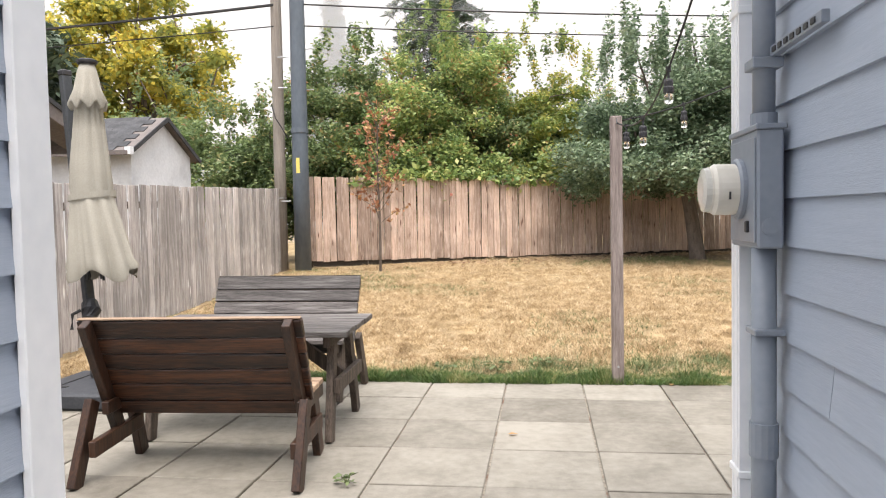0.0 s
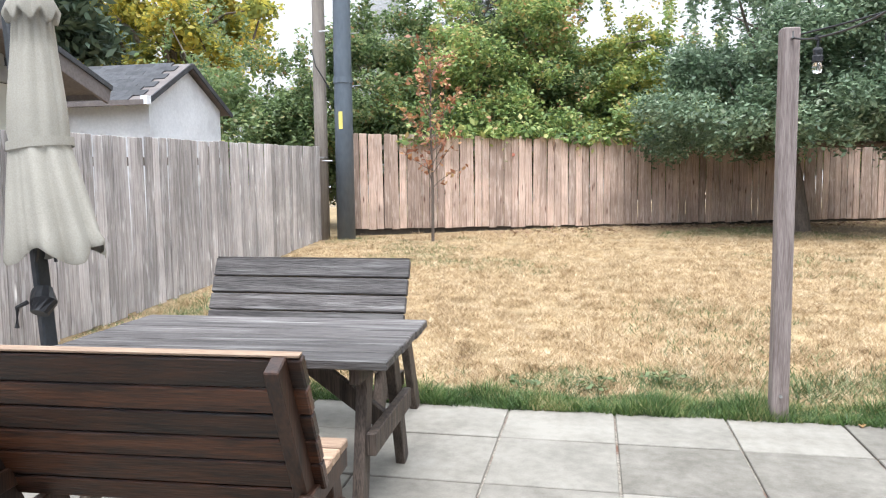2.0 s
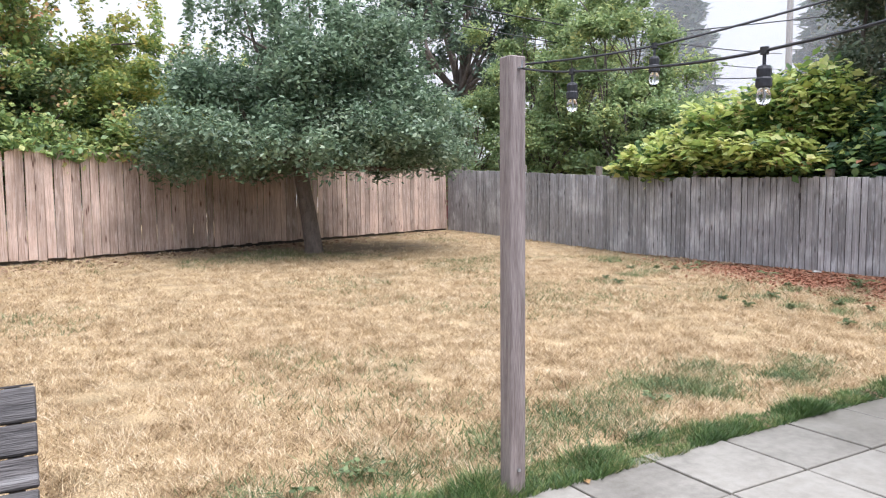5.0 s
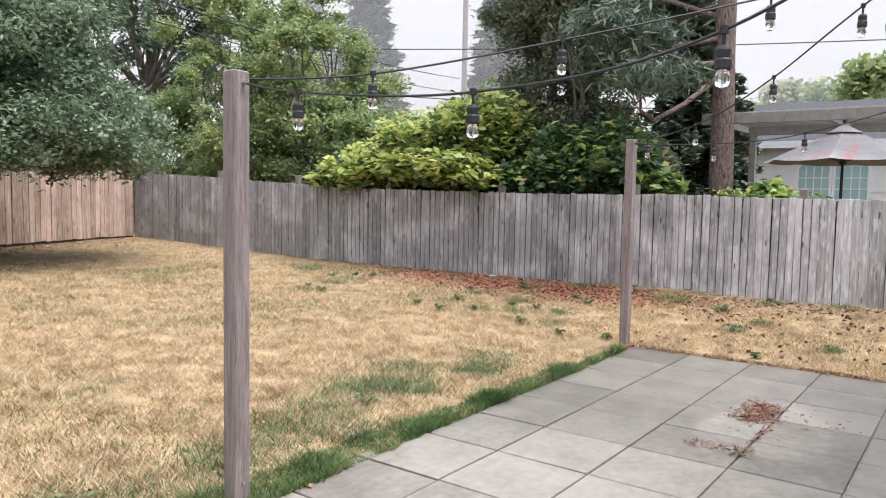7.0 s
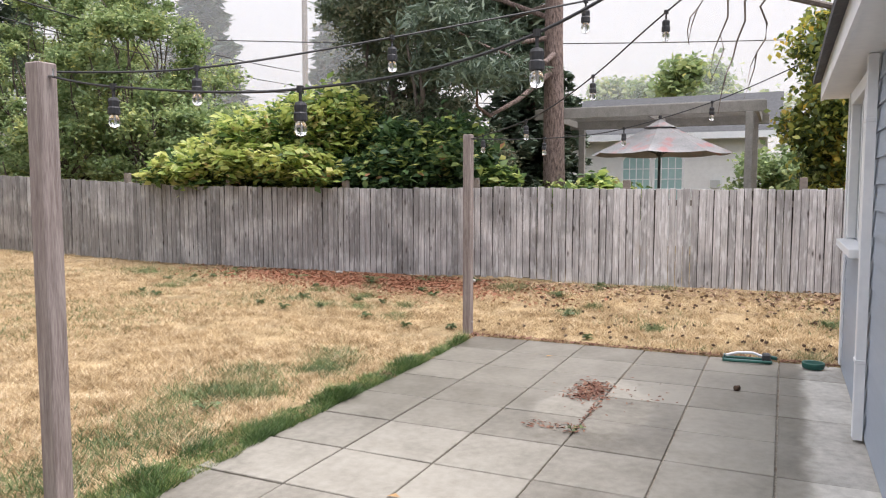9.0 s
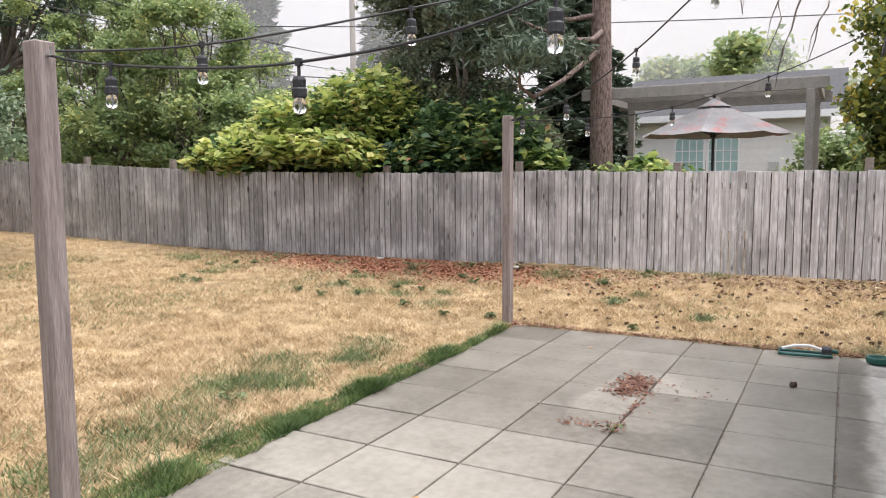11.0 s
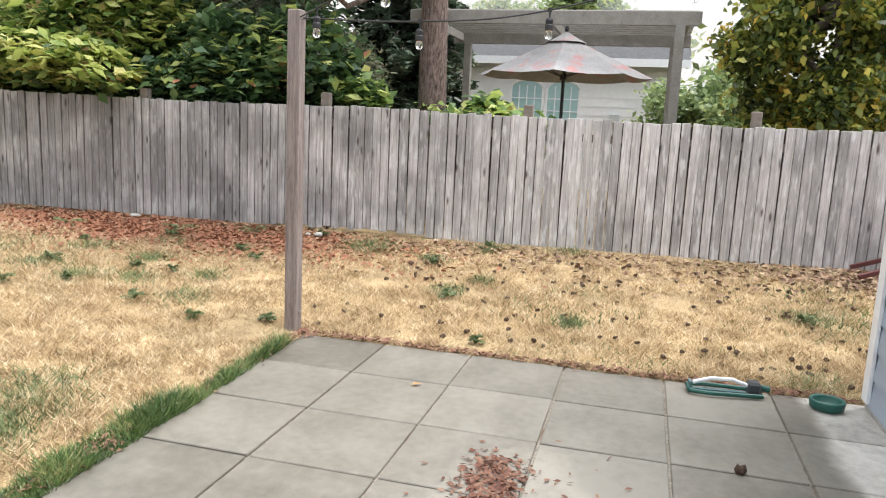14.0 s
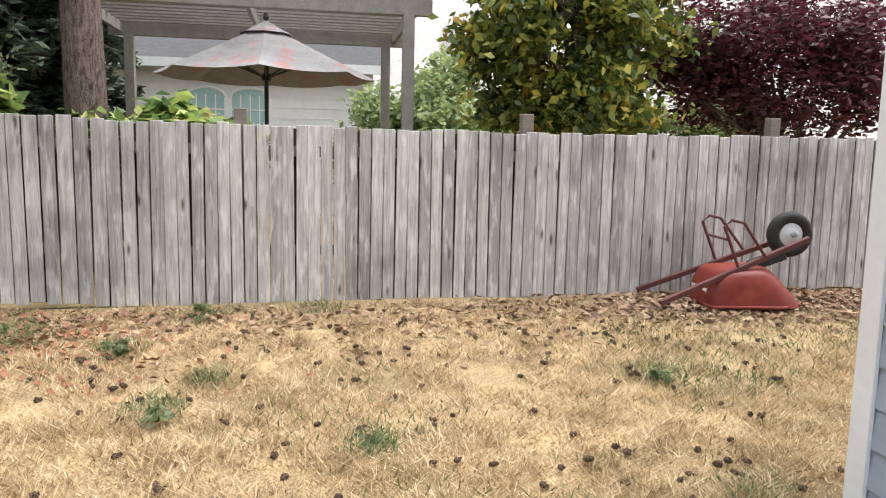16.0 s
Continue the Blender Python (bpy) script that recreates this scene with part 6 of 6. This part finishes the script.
def lawn_places(n, near=6.0):
    out = []
    while len(out) < n:
        p = RNG.uniform((-4.9, -1.5), (9.8, 19.5), (n, 2))
        inside = (p[:, 1] < 16.6 + 0.387 * p[:, 0] - 0.05) & (p[:, 0] < 9.5) & (p[:, 0] > -4.35 - 0.05 * (p[:, 1] - 6)) & ((p[:, 1] > EDGE_Y + 0.01) | (p[:, 0] > EDGE_X + 0.01))
        d = np.hypot(p[:, 0] - 1, p[:, 1] - 4.5)
        keep = inside & (RNG.uniform(0, 1, n) < np.clip(near / d, 0.1, 1) ** 1.5)
        out += list(p[keep])
    return np.array(out[:n])


straw = lawn_places(640000, 5.0)
bare = np.minimum(np.hypot((straw[:, 0] - 8.75) / 1.0, (straw[:, 1] - 9.6) / 2.9), np.minimum(np.hypot((straw[:, 0] - 9.3) / 0.55, (straw[:, 1] - 1.2) / 1.6), np.hypot((straw[:, 0] - 3.6) / 3.4, (straw[:, 1] - 16.6) / 1.5)))
straw = straw[RNG.uniform(0.35, 1.15, len(straw)) < np.clip(bare, 0.42, 2)]
blades("dry_grass", "short dry straw-coloured lawn grass", on_ground(straw), 0.045, 0.0034, M["straw"], 1.2, swell=True)
q = lawn_places(120000, 12)
keep = np.array([noise.noise((x * 0.55, y * 0.55, 4.0)) + 0.35 * noise.noise((x * 2.3, y * 2.3, 1.0)) > 0.22 + RNG.uniform(-0.15, 0.3) for x, y in q])
blades("green_tufts", "scattered green tufts in the dry lawn", on_ground(q[keep]), 0.05, 0.005, M["grass"], 0.8)
ex = RNG.uniform(LEFT_X, EDGE_X - 0.25, 64000)
inner = np.array([0.1 + 0.02 * noise.noise((x * 2.3, 5.0, 0)) + 0.022 * noise.noise((x * 9.0, 1.0, 0)) for x in ex]) * np.interp(ex, [-1, 1.4, 2.2, 5.0, 5.9], [1.2, 1.2, 0.75, 0.55, 0.1])
outer = np.array([0.17 + 0.13 * noise.noise((x * 1.3, 9.0, 0)) for x in ex]) * np.interp(ex, [-3, 0, 2.5, 4.6, 5.9], [0.8, 1.0, 1.0, 0.5, 0.08])
ey = EDGE_Y - inner + (inner + outer) * RNG.uniform(0, 1, len(ex)) ** 1.15
e = np.stack([ex, ey], 1)[RNG.uniform(0, 1, len(ex)) < np.interp(ex, [-3, 2.5, 4.6, 5.9], [1, 1, 0.6, 0.15])]
blades("edge_grass", "lush green grass fringe along the patio edge", on_ground(e), 0.066, 0.0036, M["edge_grass"], 0.8, swell=True)
tufts = [(7.74, 2.67, 0.16), (7.44, 2.48, 0.3), (9.37, 4.75, 0.14), (9.2, 5.58, 0.13), (8.54, 6.0, 0.12), (8.8, 6.7, 0.26), (6.98, 4.5, 0.09), (7.92, 5.37, 0.1), (7.5, 5.58, 0.12), (7.74, 13.0, 0.22), (5.9, 11.0, 0.22), (7.2, 11.4, 0.2), (6.7, 11.3, 0.16), (6.7, 9.06, 0.2), (6.5, 8.5, 0.16), (6.66, 8.1, 0.18), (8.07, 8.7, 0.2), (8.75, 6.8, 0.24), (6.4, 7.4, 0.16), (4.56, 7.07, 0.2), (7.5, 9.2, 0.16), (7.3, 8.4, 0.14), (7.0, 7.6, 0.12), (6.3, 2.9, 0.14), (-4.3, 9.0, 0.3), (-4.35, 7.6, 0.25), (-4.6, 11.5, 0.4), (-4.3, 5.9, 0.18), (6.9, 17.5, 0.5), (-3.95, 4.9, 0.2)]
patches = [(1.25, 6.75, 0.24), (1.75, 6.9, 0.26), (2.25, 7.05, 0.3), (2.8, 7.2, 0.26), (2.1, 6.65, 0.22), (3.2, 6.9, 0.2), (0.4, 6.75, 0.3), (-0.3, 6.7, 0.25), (3.6, 7.3, 0.2), (4.28, 6.89, 0.2), (3.95, 6.8, 0.16), (3.03, 7.09, 0.2), (7.45, 2.46, 0.3), (7.62, 2.7, 0.16), (8.83, 6.82, 0.22), (-3.9, 8.4, 0.5), (-3.6, 10.0, 0.6)]
pp = np.concatenate([np.array(c[:2]) + RNG.normal(0, c[2] * 0.7, (800, 2)) for c in patches])
pp = pp[pp[:, 1] > EDGE_Y]
blades("green_patches", "thin green patches of grass near the slabs", on_ground(pp), 0.06, 0.0042, M["grass"], 0.9)
tp = np.concatenate([np.array(c[:2]) + RNG.normal(0, c[2] * 0.7, (260, 2)) for c in tufts])
blades("weed_tufts", "green weed tufts along the fences", on_ground(tp), 0.06, 0.0045, M["grass"], 1.1, "weeds")


def scatter(name, label, xy, size, mat, z=0.012, flat=0.85, category="leaves", long=1.3, ground=True):
    p = on_ground(xy, z) if ground else np.array([(x, y, z) for x, y in xy])
    ob = leaves(name, p, size, mat, None, long, flat)
    return tagged(ob, label, category, kind="stuff")


s = np.concatenate([np.stack([9.4 - np.abs(RNG.normal(0, 0.5, 2600)), RNG.uniform(-1.5, 13, 2600)], 1), np.stack([9.6 - np.abs(RNG.normal(0, 0.45, 2600)), RNG.normal(0.6, 1.1, 2600)], 1)])
scatter("leaf_litter", "brown leaf litter along the old fence", s, 0.05, M["litter"])
s = np.array([8.7, 9.0]) + RNG.normal(0, 1, (9000, 2)) * np.array([0.5, 1.35])
s = s[s[:, 0] < 9.35]
scatter("bark_mulch", "reddish bark mulch beside the old fence", s, 0.042, M["bark_chip"], category="mulch", flat=0.7)
s = np.stack([np.full(900, EDGE_X + 0.03) + RNG.normal(0, 0.03, 900), RNG.uniform(2.7, EDGE_Y + 0.05, 900)], 1)
scatter("edge_litter", "russet needles and bark along the slab edge", s, 0.019, M["russet_litter"], category="litter", long=2.4)
s = np.stack([RNG.uniform(2.0, EDGE_X, 700), np.full(700, EDGE_Y + 0.02) + RNG.normal(0, 0.03, 700)], 1)
scatter("edge_litter", "russet needles and bark along the slab edge", s, 0.019, M["russet_litter"], category="litter", long=2.4)
s = np.concatenate([np.array([4.36, 4.56]) + RNG.uniform(-1, 1, (620, 2)) * np.array([0.24, 0.09]) + RNG.normal(0, 0.05, (620, 2)), np.array([3.38, 4.56]) + RNG.uniform(-1, 1, (90, 2)) * np.array([0.08, 0.2]) + RNG.normal(0, 0.02, (90, 2)), np.stack([RNG.uniform(3.3, 4.2, 70), 4.42 + RNG.normal(0, 0.012, 70)], 1), np.array([4.3, 4.3]) + RNG.normal(0, 1, (60, 2)) * 0.25])
scatter("patio_litter", "small heap of russet leaves and needles on the slabs", s, 0.017, M["russet_litter"], 0.009, 0.85, "leaves", 2.2, False)
s = np.stack([RNG.uniform(-2, 8, 900), np.zeros(900)], 1)
s[:, 1] = 16.45 + 0.387 * s[:, 0] - np.abs(RNG.normal(0, 0.5, 900))
scatter("apple_leaf_litter", "fallen pale leaves under the apple tree", s, 0.06, M["litter"])

rnd = random.Random(5)
bm = lathe([(0.004, 0.0), (0.02, 0.008), (0.024, 0.022), (0.016, 0.042), (0.003, 0.05)], 8)
for k, v in enumerate(bm.verts):
    v.co *= 1 + 0.18 * math.sin(k * 2.7)
cone_me = bpy.data.meshes.new("pine_cone")
bm.to_mesh(cone_me)
bm.free()
cone_me.materials.append(M["cone"])
for k in range(260):
    x, y = rnd.uniform(6.3, 9.3), rnd.uniform(0.2, 6.6)
    if k % 4 == 0:
        x, y = rnd.uniform(8.2, 9.3), rnd.uniform(0.4, 5.5)
    ob = new("pine_cone", cone_me)
    ob.matrix_world = pose(x, y, terrain(x, y) + 0.012, rnd.uniform(60, 110), 0, rnd.uniform(0, 360)) @ Matrix.Diagonal((rnd.uniform(0.5, 0.9), rnd.uniform(0.4, 0.75), rnd.uniform(0.6, 1.1), 1))
    tagged(ob, "small dark brown pine cone on dry grass", "pine cone", "pine cones")

ob = new("pine_cone", cone_me)
ob.matrix_world = pose(4.86, 3.52, 0.014, 85, 0, 40) @ Matrix.Scale(1.1, 4)
tagged(ob, "dark pine cone lying on a concrete slab", "pine cone", "pine cones")


# pebbles between the slabs and the greyed fence
gv, gf = [], []
for k in range(2600):
    x, y = RNG.uniform(-4.36, LEFT_X - 0.01), RNG.uniform(3.4, 5.95)
    a, b, c = RNG.uniform(0.012, 0.034, 3) * (1, 1, 0.7)
    w = RNG.uniform(0, math.pi)
    z = terrain(x, y) + 0.012 + RNG.uniform(0, 0.012)
    o = len(gv)
    for u in range(6):
        q = w + u * math.pi / 3
        gv.append((x + a * math.cos(q), y + b * math.sin(q), z))
    gv += [(x, y, z + c), (x, y, z - c)]
    for u in range(6):
        gf += [(o + u, o + (u + 1) % 6, o + 6), (o + (u + 1) % 6, o + u, o + 7)]
gm = bpy.data.meshes.new("gravel")
gm.from_pydata(gv, [], gf)
gm.materials.append(M["gravel"])
tagged(new("gravel", gm), "mixed grey pebbles along the greyed fence", "gravel", kind="stuff")


def sprig(at, n, r, label, leaf=0.03, mat=None, name="weed_sprig"):
    t = thing(name, label, "weed", at)
    bm = bmesh.new()
    pts = []
    for k in range(n):
        a = 2.4 * k + 7.0 * (at[0] + at[1])
        q = r * (0.35 + 0.65 * ((k * 0.618) % 1))
        tip = (q * math.cos(a), q * math.sin(a), 0.012 + 0.25 * r * (1 - q / r) + 0.01 * (k % 4))
        tube(bm, [(0, 0, 0), (tip[0] * 0.5, tip[1] * 0.5, tip[2] + 0.01), tip], [0.003, 0.0025, 0.0015], 4, False)
        pts += [tip, (tip[0] * 0.75, tip[1] * 0.75, tip[2] + 0.008)]
    tagged(part("stalk", bm, M["grass"], t), kind="stuff")
    leaves("foliage", np.array(pts), leaf, mat or M["grass"], t, 1.4, 0.8)


sprig((-0.72, 3.78, 0.0), 9, 0.07, "small green weed growing in a slab joint")
sprig((3.3, 4.42, 0.0), 5, 0.08, "small green sprig in a slab joint")
for x, y, s in ((-0.1, 6.6, 0.2), (-0.6, 6.55, 0.16), (0.3, 6.75, 0.2), (2.6, 6.9, 0.15), (8.3, 10.2, 0.25), (8.6, 9.0, 0.28), (8.9, 8.2, 0.22), (7.9, 11.3, 0.25), (7.5, 12.6, 0.25), (8.5, 11.6, 0.2)):
    sprig((x, y, terrain(x, y)), 16, s, "broad-leaved green weed in the dry lawn")
weeds = [(6.32, 8.44), (6.92, 8.24), (6.14, 7.67), (6.96, 7.91), (5.96, 7.05), (6.79, 9.02), (7.62, 9.38), (8.35, 8.88), (6.04, 8.79), (6.15, 9.21), (7.17, 11.79), (7.55, 11.63), (7.73, 11.41), (5.91, 10.76), (6.05, 11.15), (8.0, 7.85), (7.74, 7.53), (6.18, 6.57), (9.07, 7.46), (8.32, 5.93), (9.3, 5.6), (7.31, 5.53), (6.3, 5.06), (7.6, 2.74), (8.45, 5.98)]
for k, (x, y) in enumerate(weeds):
    sprig((x, y, terrain(x, y) + 0.005), 26, 0.055 + 0.06 * ((k * 0.37) % 1), "low dark green weed in the dry lawn", 0.026, M["weed"], "lawn_weed")
for x, y, z, s in ((8.95, 7.45, 0.21, 0.045), (9.0, 7.6, 0.2, 0.03), (9.2, 10.0, 0.17, 0.08), (-4.0, 5.3, 0.0, 0.05), (-3.95, 5.5, 0.0, 0.04), (-3.92, 5.2, 0.0, 0.045)):
    bm = bmesh.new()
    bmesh.ops.create_icosphere(bm, subdivisions=2, radius=s)
    for v in bm.verts:
        v.co *= 1 + 0.35 * noise.noise(v.co * 14 + Vector((x, y, 0)))
        v.co.z *= 0.6
    st = tagged(part("stone", bm, M["stone"]), "pale grey stone lying beside the fence", "stone")
    st.matrix_world = pose(x, y, z + s * 0.35)
for x, y in ((1.3, 6.12), (3.95, 6.3), (2.75, 6.22), (5.4, 5.2), (1.9, 5.0), (0.1, 4.7)):
    bm = bmesh.new()
    o = [bm.verts.new(p) for p in ((-0.035, 0, 0.004), (-0.01, 0.02, 0.012), (0.035, 0, 0.006), (-0.01, -0.02, 0.014))]
    bm.faces.new(o[:3])
    bm.faces.new((o[0], o[2], o[3]))
    lf = tagged(part("fallen_leaf", bm, M["sapling"]), "single dry fallen leaf on the patio", "leaf", "fallen leaves")
    lf.matrix_world = pose(x, y, 0.004, 0, 0, 57 * x)

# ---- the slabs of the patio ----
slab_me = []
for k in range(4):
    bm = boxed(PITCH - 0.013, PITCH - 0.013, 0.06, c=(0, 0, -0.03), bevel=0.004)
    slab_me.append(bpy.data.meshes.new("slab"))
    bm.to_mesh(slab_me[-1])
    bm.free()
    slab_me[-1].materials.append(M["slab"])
rnd = random.Random(11)
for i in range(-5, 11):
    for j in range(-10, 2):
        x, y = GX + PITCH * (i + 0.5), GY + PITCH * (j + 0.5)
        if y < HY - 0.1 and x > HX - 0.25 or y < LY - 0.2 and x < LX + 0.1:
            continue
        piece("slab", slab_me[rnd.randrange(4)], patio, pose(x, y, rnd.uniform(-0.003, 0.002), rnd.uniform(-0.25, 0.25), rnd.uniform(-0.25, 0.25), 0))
